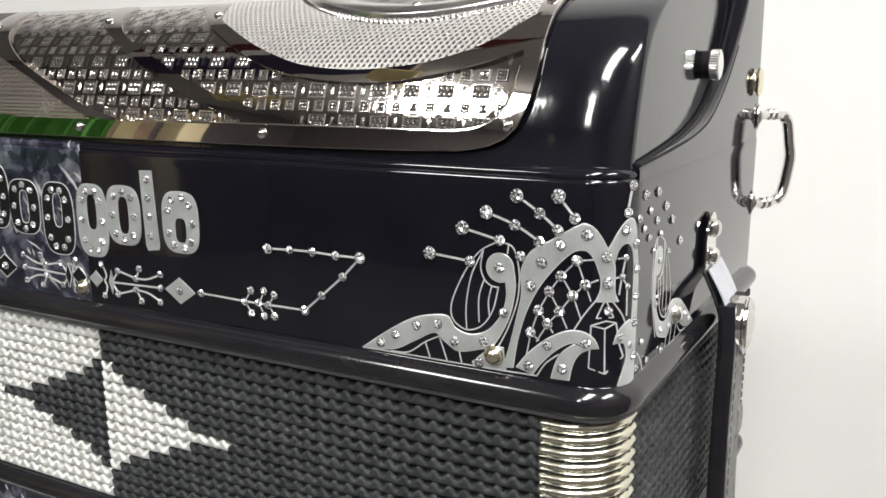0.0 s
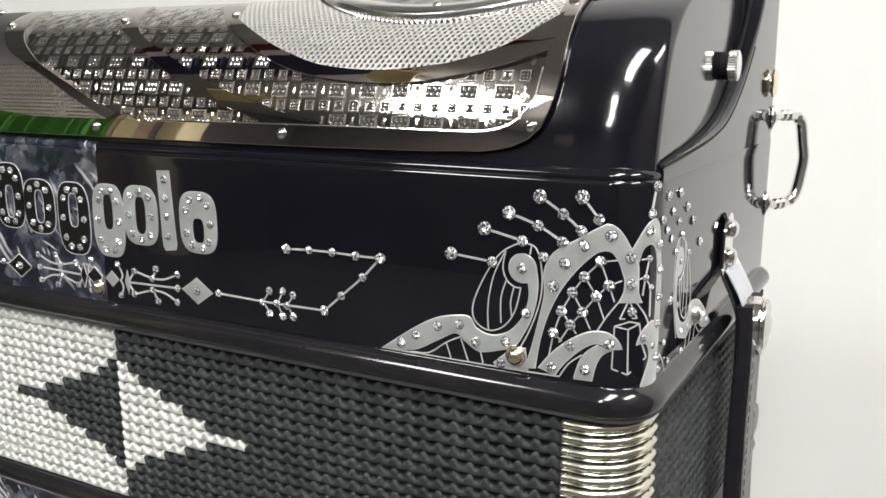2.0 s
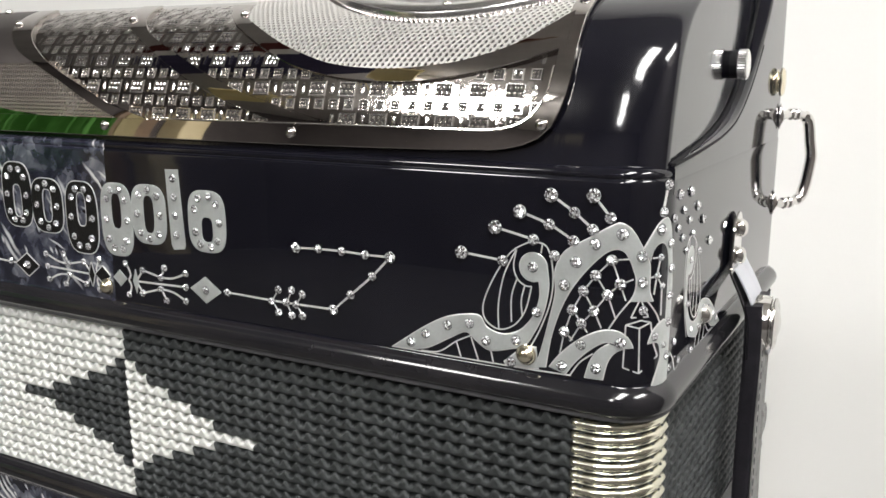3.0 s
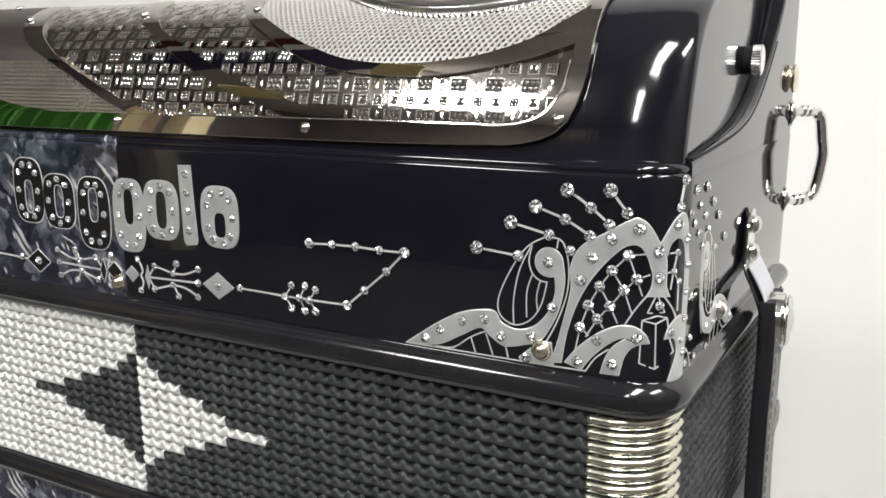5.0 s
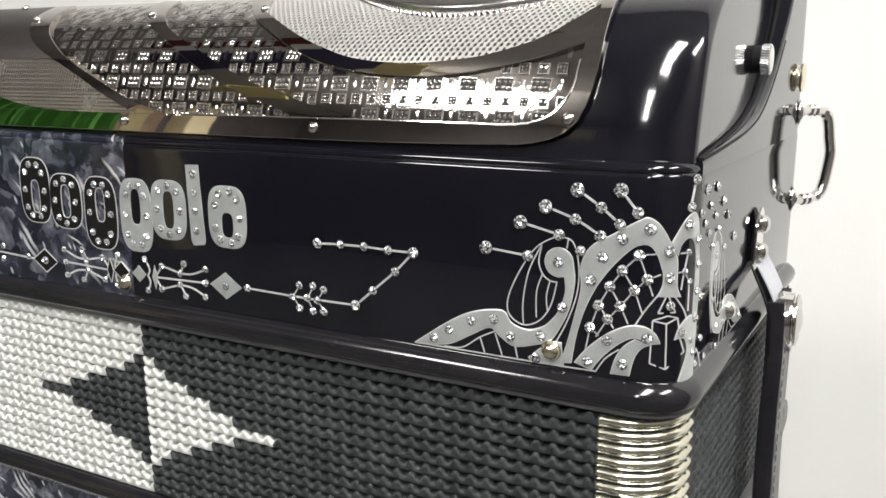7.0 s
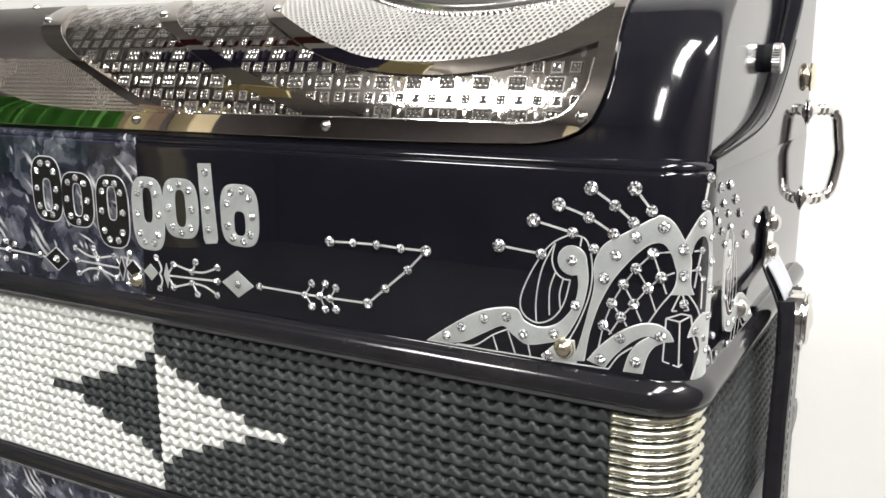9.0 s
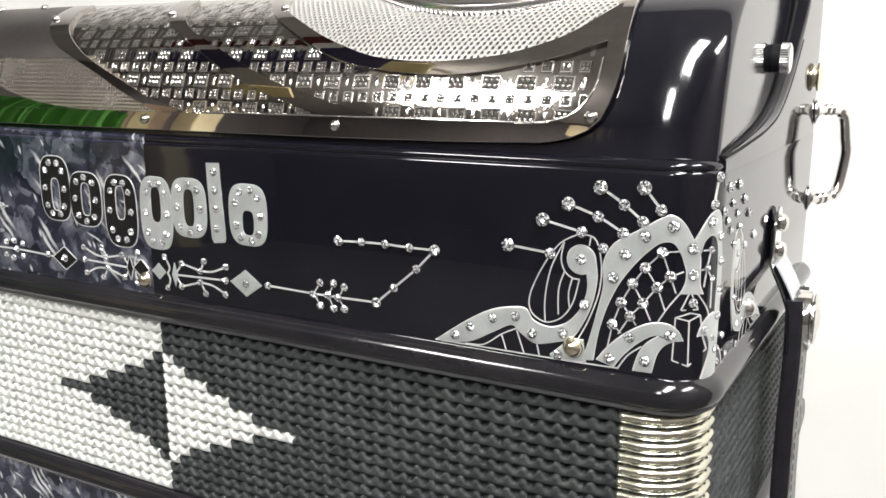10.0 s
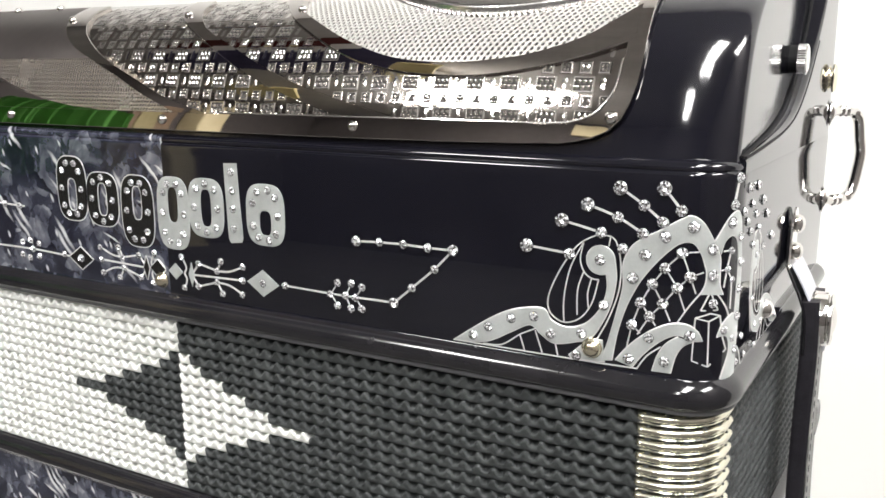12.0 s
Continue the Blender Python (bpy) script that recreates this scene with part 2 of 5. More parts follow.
def box_bm(x0, x1, y0, y1, z0, z1, bevel=0.0, segments=2):
    bm = bmesh.new()
    bmesh.ops.create_cube(bm, size=1)
    bmesh.ops.scale(bm, vec=(x1 - x0, y1 - y0, z1 - z0), verts=bm.verts)
    bmesh.ops.translate(bm, vec=((x0 + x1) / 2, (y0 + y1) / 2, (z0 + z1) / 2), verts=bm.verts)
    if bevel:
        bmesh.ops.bevel(bm, geom=bm.edges[:], offset=bevel, segments=segments, affect="EDGES", profile=0.5)
    return bm


def lathe_bm(profile, steps=24):
    """A turned solid round z from (radius, height) pairs."""
    bm = bmesh.new()
    rings = []
    for r, h in profile:
        if r < 1e-7:
            rings.append([bm.verts.new((0, 0, h))])
        else:
            rings.append([bm.verts.new((r * math.cos(2 * math.pi * i / steps), r * math.sin(2 * math.pi * i / steps), h)) for i in range(steps)])
    for a, b in zip(rings, rings[1:]):
        for i in range(steps):
            j = (i + 1) % steps
            f = [a[i % len(a)], a[j % len(a)], b[j % len(b)], b[i % len(b)]]
            f = list(dict.fromkeys(f))
            if len(f) > 2:
                bm.faces.new(f)
    return bm


def tube_bm(points, radius, steps=10, closed=False):
    """A round bar along points (metres); radius a number or one per point."""
    pts = [Vector(p) for p in points]
    n = len(pts)
    radii = radius if isinstance(radius, (list, tuple)) else [radius] * n
    bm = bmesh.new()
    rings, side = [], None
    for i, p in enumerate(pts):
        a = pts[i - 1] if (i or closed) else p
        b = pts[(i + 1) % n] if (i < n - 1 or closed) else p
        d = (b - a).normalized()
        if side is None:
            side = d.orthogonal().normalized()
        side = (side - d * side.dot(d)).normalized()
        up = d.cross(side)
        rings.append([bm.verts.new(p + radii[i] * (math.cos(2 * math.pi * k / steps) * side + math.sin(2 * math.pi * k / steps) * up)) for k in range(steps)])
    pairs = list(zip(rings, rings[1:])) + ([(rings[-1], rings[0])] if closed else [])
    for a, b in pairs:
        shift = 0
        if closed and a is rings[-1]:
            shift = min(range(steps), key=lambda k: (a[0].co - b[k].co).length)
        for k in range(steps):
            bm.faces.new((a[k], a[(k + 1) % steps], b[(k + 1 + shift) % steps], b[(k + shift) % steps]))
    if not closed:
        bm.faces.new(rings[0])
        bm.faces.new(rings[-1])
    return bm


def smooth_curve(points, per=8, closed=False):
    """A Catmull-Rom curve through points of any dimension."""
    p = np.array(points, dtype=float)
    n = len(p)
    out = []
    for i in range(n if closed else n - 1):
        if closed:
            a, b, c, d = p[i - 1], p[i], p[(i + 1) % n], p[(i + 2) % n]
        else:
            a, b, c, d = p[max(i - 1, 0)], p[i], p[i + 1], p[min(i + 2, n - 1)]
        for k in range(per):
            t = k / per
            out.append(0.5 * (2 * b + (c - a) * t + (2 * a - 5 * b + 4 * c - d) * t * t + (3 * b - a - 3 * c + d) * t ** 3))
    if not closed:
        out.append(p[-1])
    return np.array(out)


# ---- plan of the instrument, in millimetres ----
LEFT, BACK, SLANT = -436.0, 197.0, 0.05
CENTRE = -219.0


def outline(front, side, back, left, r, r_back=14.0, step=6, slant=SLANT, rx=None):
    """A closed rounded plan outline, anticlockwise seen from above, starting at the left of the front.
    The right side leans outwards to the back by SLANT."""
    pts = []
    rx = rx or r
    xs = [left + r, left + r + 1.5, CENTRE - 0.05, CENTRE + 0.05, side - rx - 1.5, side - rx]
    for x in xs:
        pts.append((x, front))
    for k in range(1, step + 1):
        a = math.pi / 2 * k / step
        pts.append((side - rx + rx * math.sin(a), front + r - r * math.cos(a)))
    sb = side + slant * (back - front - r - r_back)
    pts.append((side + slant * 1.0, front + r + 1.0))
    pts.append((sb - slant * 1.0, back - r_back - 1.0))
    for k in range(0, step + 1):
        a = math.pi / 2 * k / step
        pts.append((sb - r_back + r_back * math.cos(a), back - r_back + r_back * math.sin(a)))
    for k in range(0, step + 1):
        a = math.pi / 2 * k / step
        pts.append((left + r_back - r_back * math.sin(a), back - r_back + r_back * math.cos(a)))
    for k in range(0, step):
        a = math.pi / 2 * k / step
        pts.append((left + r - r * math.cos(a), front + r - r * math.sin(a)))
    return pts


def loft(name, rings, mats, parent, slot=None, label="", cap_bottom=True, cap_top=True):
    """Skin between closed rings [(outline, z)], all of the same count."""
    verts, faces, slots = [], [], []
    n = len(rings[0][0])
    for pts, z in rings:
        for x, y in pts:
            zz = z(x, y) if callable(z) else z
            verts.append((x * MM, y * MM, zz * MM))
    for i in range(len(rings) - 1):
        for k in range(n):
            j = (k + 1) % n
            f = (i * n + k, i * n + j, (i + 1) * n + j, (i + 1) * n + k)
            faces.append(f)
    if cap_bottom:
        faces.append(tuple(reversed(range(n))))
    if cap_top:
        faces.append(tuple(range((len(rings) - 1) * n, len(rings) * n)))
    if slot:
        for f in faces:
            c = np.mean([verts[i] for i in f], axis=0) / MM
            slots.append(slot(*c))
    ob = mesh_object(name, verts, faces, mats, parent, True, slots or None, label)
    ob.data.set_sharp_from_angle(angle=radians(50))
    return ob


accordion = tagged(new("accordion"), "glossy black and grey pearl accordion with rhinestones, on a stand", "accordion")

# ---- treble case: moulded lip, flat panel, rounded upper edge ----
LIP = [(0.6, 0.2), (0.7, 1.2), (0.9, 1.9), (1.4, 2.6), (2.4, 3.3), (4.2, 3.7), (6.0, 3.4), (7.6, 2.5), (8.8, 1.3), (9.5, 0.4), (9.8, 0.0), (10.4, -0.15)]
PANEL_TOP = [(66.0, 0.0), (69.6, 0.0), (70.3, -0.12), (70.8, -0.5), (71.1, -0.75), (71.4, -0.5), (72.0, -0.4), (72.8, -0.7), (73.6, -1.4), (74.2, -2.4), (74.5, -3.6)]


def case_ring(z, o):
    """A case outline at height z, o outside the panel's face, with the corner radius growing along."""
    return outline(-o, -2.2 + o, BACK + o, LEFT - o, 15.0 + o, step=12), z


treble_case = loft("treble_case", [case_ring(*p) for p in LIP] + [case_ring(11.0, 0.0), case_ring(40.0, 0.0)] + [case_ring(*p) for p in PANEL_TOP],
                   [lacquer, pearl, lip_lacquer], accordion, lambda x, y, z: 2 if z < 9.6 else 1 if x < CENTRE and z > 10 and y < 30 else 0, "glossy black treble case, one half of its front in grey pearl")

gasket_vinyl = material("grey_gasket_vinyl", (0.1, 0.1, 0.105), 0.4)
vary(gasket_vinyl, 80, (0.05, 0.05, 0.054), (0.08, 0.08, 0.084), rough=(0.45, 0.6))
loft("gasket", [case_ring(z, h) for z, h in ((-0.9, 0.2), (-0.8, 1.1), (-0.6, 1.5), (0.3, 1.6), (0.6, 1.5), (0.7, 0.3))], gasket_vinyl, accordion, None, "grey sealing strip under the case lip")

# ---- grille cover: profile in (y, z), bending backwards ----
PROFILE = smooth_curve([(1.0, 74.0), (4.0, 86.0), (7.5, 96.0), (12.0, 106.0), (18.3, 113.3), (27.0, 119.7), (39.5, 124.9), (56.0, 128.6), (80.0, 131.4), (110.0, 133.4), (150.0, 134.6)], 12)
LENGTHS = np.concatenate([[0], np.cumsum(np.linalg.norm(np.diff(PROFILE, axis=0), axis=1))])


def on_grille(x, s, h=0.0):
    """The place (mm) at s along the bent profile, h above its face, and the unit normal."""
    y, z = np.interp(s, LENGTHS, PROFILE[:, 0]), np.interp(s, LENGTHS, PROFILE[:, 1])
    e = 1.0
    dy = np.interp(s + e, LENGTHS, PROFILE[:, 0]) - np.interp(s - e, LENGTHS, PROFILE[:, 0])
    dz = np.interp(s + e, LENGTHS, PROFILE[:, 1]) - np.interp(s - e, LENGTHS, PROFILE[:, 1])
    q = math.hypot(dy, dz)
    ny, nz = -dz / q, dy / q
    return (x, y + ny * h, z + nz * h), (ny, nz)


def s_of(z):
    return float(np.interp(z, PROFILE[:, 1], LENGTHS))


rings = []
for s in np.linspace(0, s_of(134.2), 46):
    (_, y, z), (ny, nz) = on_grille(0, s, -1.2)
    rings.append((outline(y, -4.1, BACK - 6, LEFT + 4, 9, 14.0, 18, 0.014, 23.0), z))
grille_cover = loft("grille_cover", rings, cover_lacquer, accordion, None, "glossy black bent grille cover")

# cheek plates at both ends of the case, with a swept upper edge
CHEEK = smooth_curve([(12.0, 74.6), (40, 77.0), (70, 80.5), (93, 86.0), (111, 95.0), (127, 107.0), (141, 120.0), (152, 134.0)], 8)


def cheek(x0, x1, slant):
    """A side plate whose swept upper edge is rounded over to the outer face."""
    c = np.array([tuple(p) for p in CHEEK] + [(165.0, 134.0), (182.0, 134.0)])
    d = np.gradient(c, axis=0)
    d /= np.linalg.norm(d, axis=1)[:, None]
    n = np.stack([-d[:, 1], d[:, 0]], axis=1)
    sign = 1 if x1 > x0 else -1
    r = 1.6
    section = [(x0, 0.0), (x1 - sign * (r + 0.5), 0.0)] + [(x1 - sign * r * (1 - math.sin(a)), -r * (1 - math.cos(a))) for a in np.linspace(0, math.pi / 2, 7)] + [(x1, -r - 0.5)]
    verts, faces = [], []
    m = len(section)
    for p, q in zip(c, n):
        for x, h in section:
            y, z = p + q * h
            verts.append(((x + slant * y - sign * 0.012 * (z - 66.0)) * MM, y * MM, z * MM))
    for i in range(len(c) - 1):
        for k in range(m - 1):
            faces.append((i * m + k, i * m + k + 1, (i + 1) * m + k + 1, (i + 1) * m + k))
    low = len(verts)
    for y in (c[-1][0], c[0][0]):
        for x in (x0, x1):
            verts.append(((x + slant * y) * MM, y * MM, 66.0 * MM))
    last = (len(c) - 1) * m
    faces.append(tuple([i * m + m - 1 for i in range(len(c))] + [low + 1, low + 3]))
    faces.append(tuple([i * m for i in reversed(range(len(c)))] + [low + 2, low]))
    faces.append(tuple([last + k for k in range(m)] + [low + 1, low]))
    faces.append((low + 2, low + 3) + tuple(reversed(range(m))))
    bm = bmesh.new()
    vs = [bm.verts.new(v) for v in verts]
    for f in faces:
        bm.faces.new([vs[k] for k in f])
    return bm


part("side_cheek", cheek(-14.0, -3.0, SLANT), lacquer, accordion, smooth=True)


def cheek_shade_line(name, place, depth, radius, last):
    """A thin black tube along the swept edge of the side plate, standing in for shade."""
    d = np.gradient(CHEEK, axis=0)
    d /= np.linalg.norm(d, axis=1)[:, None]
    pts = []
    for k, ((y, z), (ty, tz)) in enumerate(zip(CHEEK[:last], d)):
        h = depth * min(1.0, k / 22)
        y, z = y + tz * h, z - ty * h
        pts.append((place(y, z) * MM, y * MM, z * MM))
    part(name, tube_bm(pts, radius * MM, 8), rubber, accordion, "black line standing in for the dark shade along the side plate", True)


cheek_shade_line("plate_shade_line", lambda y, z: -3.7 + 0.014 * (y - 12), -0.2, 0.6, len(CHEEK))
cheek_shade_line("edge_shade_line", lambda y, z: -3.2 + SLANT * y - 0.012 * (z - 66.0), 2.4, 0.5, 44)
part("side_cheek", cheek(LEFT + 9, LEFT + 0.1, 0), lacquer, accordion, smooth=True)

# ---- bass case ----
BASS = [(-176.0, -3.0), (-175.0, -1.0), (-172.0, 0.0), (-150.0, 0.0), (-88.0, 0.0), (-86.5, -0.15), (-85.6, 0.5), (-84.6, 2.0), (-83.0, 3.2), (-81.0, 3.6), (-79.0, 3.2), (-77.6, 2.2), (-76.6, 1.0), (-76.2, 0.2)]
bass_case = loft("bass_case", [case_ring(*p) for p in BASS], [lacquer, pearl, lip_lacquer], accordion, lambda x, y, z: 2 if z > -86 else 1 if x < CENTRE and y < 30 else 0, "grey pearl and black bass case")
foot = part("foot", lathe_bm([(0, 0), (7 * MM, 0), (7.5 * MM, 1 * MM), (6 * MM, 6 * MM), (0, 6 * MM)], 20), rubber, accordion, smooth=True)
foot.location = (-30 * MM, 30 * MM, -181.5 * MM)
for fx, fy in ((-400, 30), (-30, 165), (-400, 165)):
    share("foot", foot, accordion, Matrix.Translation((fx * MM, fy * MM, -181.5 * MM)))

# ---- bellows ----
FOLDS, PITCH, TOP_FOLD = 17, 4.35, -4.0
CORE = 18.0


def plan_walk(o, r, start, end, step):
    """Points along the front and right side, at offset o (mm), with outward normals and running length."""
    front, side = 1.0, -4.0
    flat = (side - r) - start
    arc = r * math.pi / 2
    out = []
    n = max(2, int((end) / step))
    for i in range(n + 1):
        d = end * i / n
        if d <= flat:
            x, y, nx, ny = start + d, front, 0.0, -1.0
        elif d <= flat + arc:
            a = (d - flat) / r
            nx, ny = math.sin(a), -math.cos(a)
            x, y = side - r + r * nx, front + r + r * ny
        else:
            e = d - flat - arc
            x, y, nx, ny = side + 0.062 * e, front + r + e, 1.0, 0.0
        out.append((x + nx * o if not callable(o) else x, y + ny * o if not callable(o) else y, nx, ny, d))
    return out


def white_cloth(x, fold):
    """The stepped diamond worked into the bellows: a long middle row and shorter ones above and below."""
    away = abs(fold - 8)
    reach = (65.0, 45.6, 34.2, 22.8, 11.4, 5.7)[away] if away < 6 else 0.0
    if x < CENTRE + 2.0:
        return x < CENTRE + 2.0 - reach
    return x < CENTRE + 2.0 + reach


TOTAL = (-4.0 - CORE - LEFT) + CORE * math.pi / 2 + 172
CREST = [(-2.3, -4.6), (-2.25, 0.1), (-2.0, 0.45), (-1.4, 0.65), (-0.6, 0.85), (0.3, 1.05), (1.2, 1.3), (1.8, 1.2), (2.15, 0.5), (2.3, -4.6)]
DIP = [(-2.3, -4.6), (-2.3, 0.2), (-2.05, 0.6), (-1.65, 0.85), (-1.15, 1.0), (-0.6, 1.0), (-0.2, 0.7), (0.05, 0.0), (0.2, -1.4), (0.3, -4.6)]
BUMP = 5.7


def bellows_fold(z0, seed):
    rnd = random.Random(seed)
    wob = [rnd.uniform(-0.08, 0.08) for _ in range(400)]
    row = plan_walk(0.0, CORE, LEFT + 2, TOTAL - 2, BUMP / 10)
    verts, faces, slots = [], [], []
    m = len(CREST)
    for x, y, nx, ny, d in row:
        w = wob[int(d / BUMP) % 400]
        for k in range(m):
            ph = (d - 0.1 * CREST[k][0]) / BUMP % 1.0
            swell = 0.5 + 0.5 * math.tanh(2.0 * math.cos(2 * math.pi * ph) - 0.2) / 0.96
            dz = CREST[k][0] * swell + DIP[k][0] * (1 - swell)
            oo = CREST[k][1] * swell + DIP[k][1] * (1 - swell) + w
            oo += rnd.uniform(-0.025, 0.025)
            verts.append(((x + nx * oo) * MM, (y + ny * oo) * MM, (z0 + dz + rnd.uniform(-0.03, 0.03)) * MM))
    for i in range(len(row) - 1):
        xm = 0.5 * (row[i][0] + row[i + 1][0])
        on = row[i][3] < -0.9 and white_cloth(xm, seed)
        for k in range(m - 1):
            faces.append((i * m + k, (i + 1) * m + k, (i + 1) * m + k + 1, i * m + k + 1))
            slots.append(0 if on else 1)
    return mesh_object("bellows_fold", verts, faces, [cloth_white, cloth_black], bellows, True, slots)


core_rings = [(outline(5.4, -8.8, BACK - 2, LEFT + 3, 14), z) for z in (-76.4, -60.0, -40.0, -20.0, 0.4)]
bellows = loft("bellows", core_rings, [cloth_black, cloth_white], accordion, lambda x, y, z: 1 if x < CENTRE and y < 30 else 0, "closed bellows in woven black and white cloth with a diamond pattern")
for i in range(-1, FOLDS):
    bellows_fold(TOP_FOLD - PITCH * i, i)

# polished guards on each fold at the corner
GUARD = [(-2.0, -1.2), (-1.9, 0.6), (-1.65, 1.0), (-1.35, 0.75), (-1.15, 0.6), (-0.9, 1.1), (-0.3, 1.75), (0.4, 2.0), (1.1, 1.75), (1.6, 1.1), (1.9, 0.2), (2.0, -1.2)]


def corner_guard():
    g0 = -27.0 - LEFT - 2
    row = plan_walk(0.0, CORE, LEFT + 2, TOTAL - 2, 1.0)
    row = [p for p in row if g0 <= p[4] <= g0 + 5.0 + CORE * math.pi / 2 + 3.5]
    verts, faces = [], []
    m = len(GUARD)
    for i, (x, y, nx, ny, d) in enumerate(row):
        end = 0.6 if i in (0, len(row) - 1) else 1.0
        for dz, o in GUARD:
            verts.append(((x + nx * o * end) * MM, (y + ny * o * end) * MM, dz * MM))
    for i in range(len(row) - 1):
        for k in range(m - 1):
            faces.append((i * m + k, (i + 1) * m + k, (i + 1) * m + k + 1, i * m + k + 1))
    faces.append(tuple(range(m)))
    faces.append(tuple(reversed(range((len(row) - 1) * m, len(row) * m))))
    ob = mesh_object("corner_guard", verts, faces, guard_metal, bellows, True, None, "polished nickel corner guard")
    ob.data.set_sharp_from_angle(angle=radians(60))
    return ob


guard = corner_guard()
guard.location = (0, 0, TOP_FOLD * MM)
for i in [-1] + list(range(1, FOLDS)):
    share("corner_guard", guard, bellows, Matrix.Translation((0, 0, (TOP_FOLD - PITCH * i) * MM)))

# ---- grille: bands, punched sheet, perforated cloth, screws ----
def band(name, edge_a, edge_b, mat, parent, h=1.0, base=-0.6, across=6, count=40, label=""):
    """A bent sheet between two edges given as curves of (x, height z) on the grille face."""
    def sample(edge):
        c = smooth_curve([(x, s_of(z)) for x, z in edge], 10)
        d = np.concatenate([[0], np.cumsum(np.linalg.norm(np.diff(c, axis=0), axis=1))])
        t = np.linspace(0, d[-1], count)
        return np.stack([np.interp(t, d, c[:, 0]), np.interp(t, d, c[:, 1])], axis=1)
    a, b = sample(edge_a), sample(edge_b)
    verts, faces = [], []
    rows = [(0.0, base), (0.0, h - 0.25), (0.03, h)] + [(k / across, h) for k in range(1, across)] + [(0.97, h), (1.0, h - 0.25), (1.0, base)]
    m = len(rows)
    for i in range(count):
        for t, hh in rows:
            x, s = a[i] * (1 - t) + b[i] * t
            p, _ = on_grille(x, s, hh)
            verts.append([c * MM for c in p])
    for i in range(count - 1):
        for k in range(m - 1):
            faces.append((i * m + k, i * m + k + 1, (i + 1) * m + k + 1, (i + 1) * m + k))
    faces.append(tuple(range(m)))
    faces.append(tuple(reversed(range((count - 1) * m, count * m))))
    bands.append(np.concatenate([a, b[::-1]]))
    ob = mesh_object(name, verts, faces, mat, parent, True, None, label)
    ob.data.set_sharp_from_angle(angle=radians(35))
    return ob


def inside(poly, x, y):
    hit, j = False, len(poly) - 1
    for i in range(len(poly)):
        if (poly[i][1] > y) != (poly[j][1] > y) and x < (poly[j][0] - poly[i][0]) * (y - poly[i][1]) / (poly[j][1] - poly[i][1]) + poly[i][0]:
            hit = not hit
        j = i
    return hit


bands = []
grille = tagged(new("grille"), "dark nickel grille with punched cells and shell-shaped bands")
grille.parent = accordion
LEFT_ARC = [(-303.0, 126.0), (-299.0, 121.5), (-293.0, 115.5), (-281.0, 108.5), (-263.7, 101.9), (-251.7, 97.3), (-233.2, 89.6), (-213.4, 82.5)]
WINDOW_LEFT = [(-290.0, 126.0), (-286.0, 121.5), (-281.0, 116.5), (-273.3, 111.3), (-257.3, 103.0), (-234.5, 94.0), (-217.3, 87.7), (-196.0, 82.5)]
STRIPE_A = [(-237.0, 126.0), (-231.0, 121.0), (-224.0, 117.0), (-214.4, 112.7), (-192.8, 102.7), (-176.7, 95.5), (-160.0, 89.5), (-136.0, 83.0)]
STRIPE_B = [(-226.0, 126.0), (-220.5, 121.0), (-214.0, 117.0), (-205.4, 112.5), (-185.1, 104.8), (-169.7, 98.6), (-150.0, 92.0), (-112.0, 83.0)]
ARC_OUT = [(-184.0, 124.7), (-172.0, 118.5), (-161.1, 113.2), (-144.4, 106.0), (-132.0, 101.6), (-116.6, 98.4), (-99.0, 96.9), (-82.7, 97.1), (-66.0, 99.4), (-50.0, 102.8), (-36.0, 107.2)]
ARC_IN = [(-172.0, 124.0), (-166.0, 119.3), (-157.7, 115.8), (-144.1, 110.4), (-132.5, 106.5), (-117.6, 102.6), (-98.0, 101.0), (-82.0, 101.8), (-66.7, 103.9), (-50.0, 109.3), (-37.3, 118.0)]

band("left_shell_band", LEFT_ARC, WINDOW_LEFT, nickel, grille, 1.1)
band("middle_shell_band", STRIPE_A, STRIPE_B, nickel, grille, 1.1)
band("round_shell_band", ARC_OUT, ARC_IN, nickel, grille, 1.2)
band("lower_band", [(-430.0, 75.6), (-300.0, 75.6), (-160.0, 75.8), (-100.0, 76.2), (-60.0, 77.0), (-50.0, 77.9), (-42.0, 80.2), (-37.0, 84.2), (-34.6, 89.5), (-33.2, 95.0), (-32.6, 102.0), (-32.6, 110.0), (-33.4, 119.0), (-34.0, 126.0)],
     [(-426.0, 82.6), (-300.0, 82.6), (-160.0, 82.6), (-100.0, 82.8), (-66.0, 82.7), (-56.0, 82.9), (-49.5, 83.8), (-44.5, 86.0), (-41.0, 90.0), (-39.0, 95.0), (-38.3, 102.0), (-38.3, 110.0), (-39.0, 119.0), (-40.0, 126.0)], nickel, grille, 1.2, -0.6, 5, 90)
band("lower_shell_band", [(-330.0, 97.5), (-316.0, 93.2), (-306.4, 90.3), (-295.0, 87.6), (-282.5, 85.2), (-266.0, 83.4), (-247.6, 82.4), (-225.0, 82.0)],
     [(-330.0, 82.0), (-315.0, 82.0), (-305.0, 82.0), (-295.0, 82.0), (-280.0, 81.9), (-262.0, 81.8), (-245.0, 81.7), (-228.0, 81.6)], nickel, grille, 0.9)
band("smooth_sheet", [(-430.0, 127.2), (-430.0, 120.0), (-430.0, 112.0), (-430.0, 103.4)], [(-300.0, 127.2), (-294.0, 120.0), (-280.0, 112.0), (-262.0, 103.4)], black_nickel, grille, 0.3, -1.2, 30, 24)
solid = list(bands)
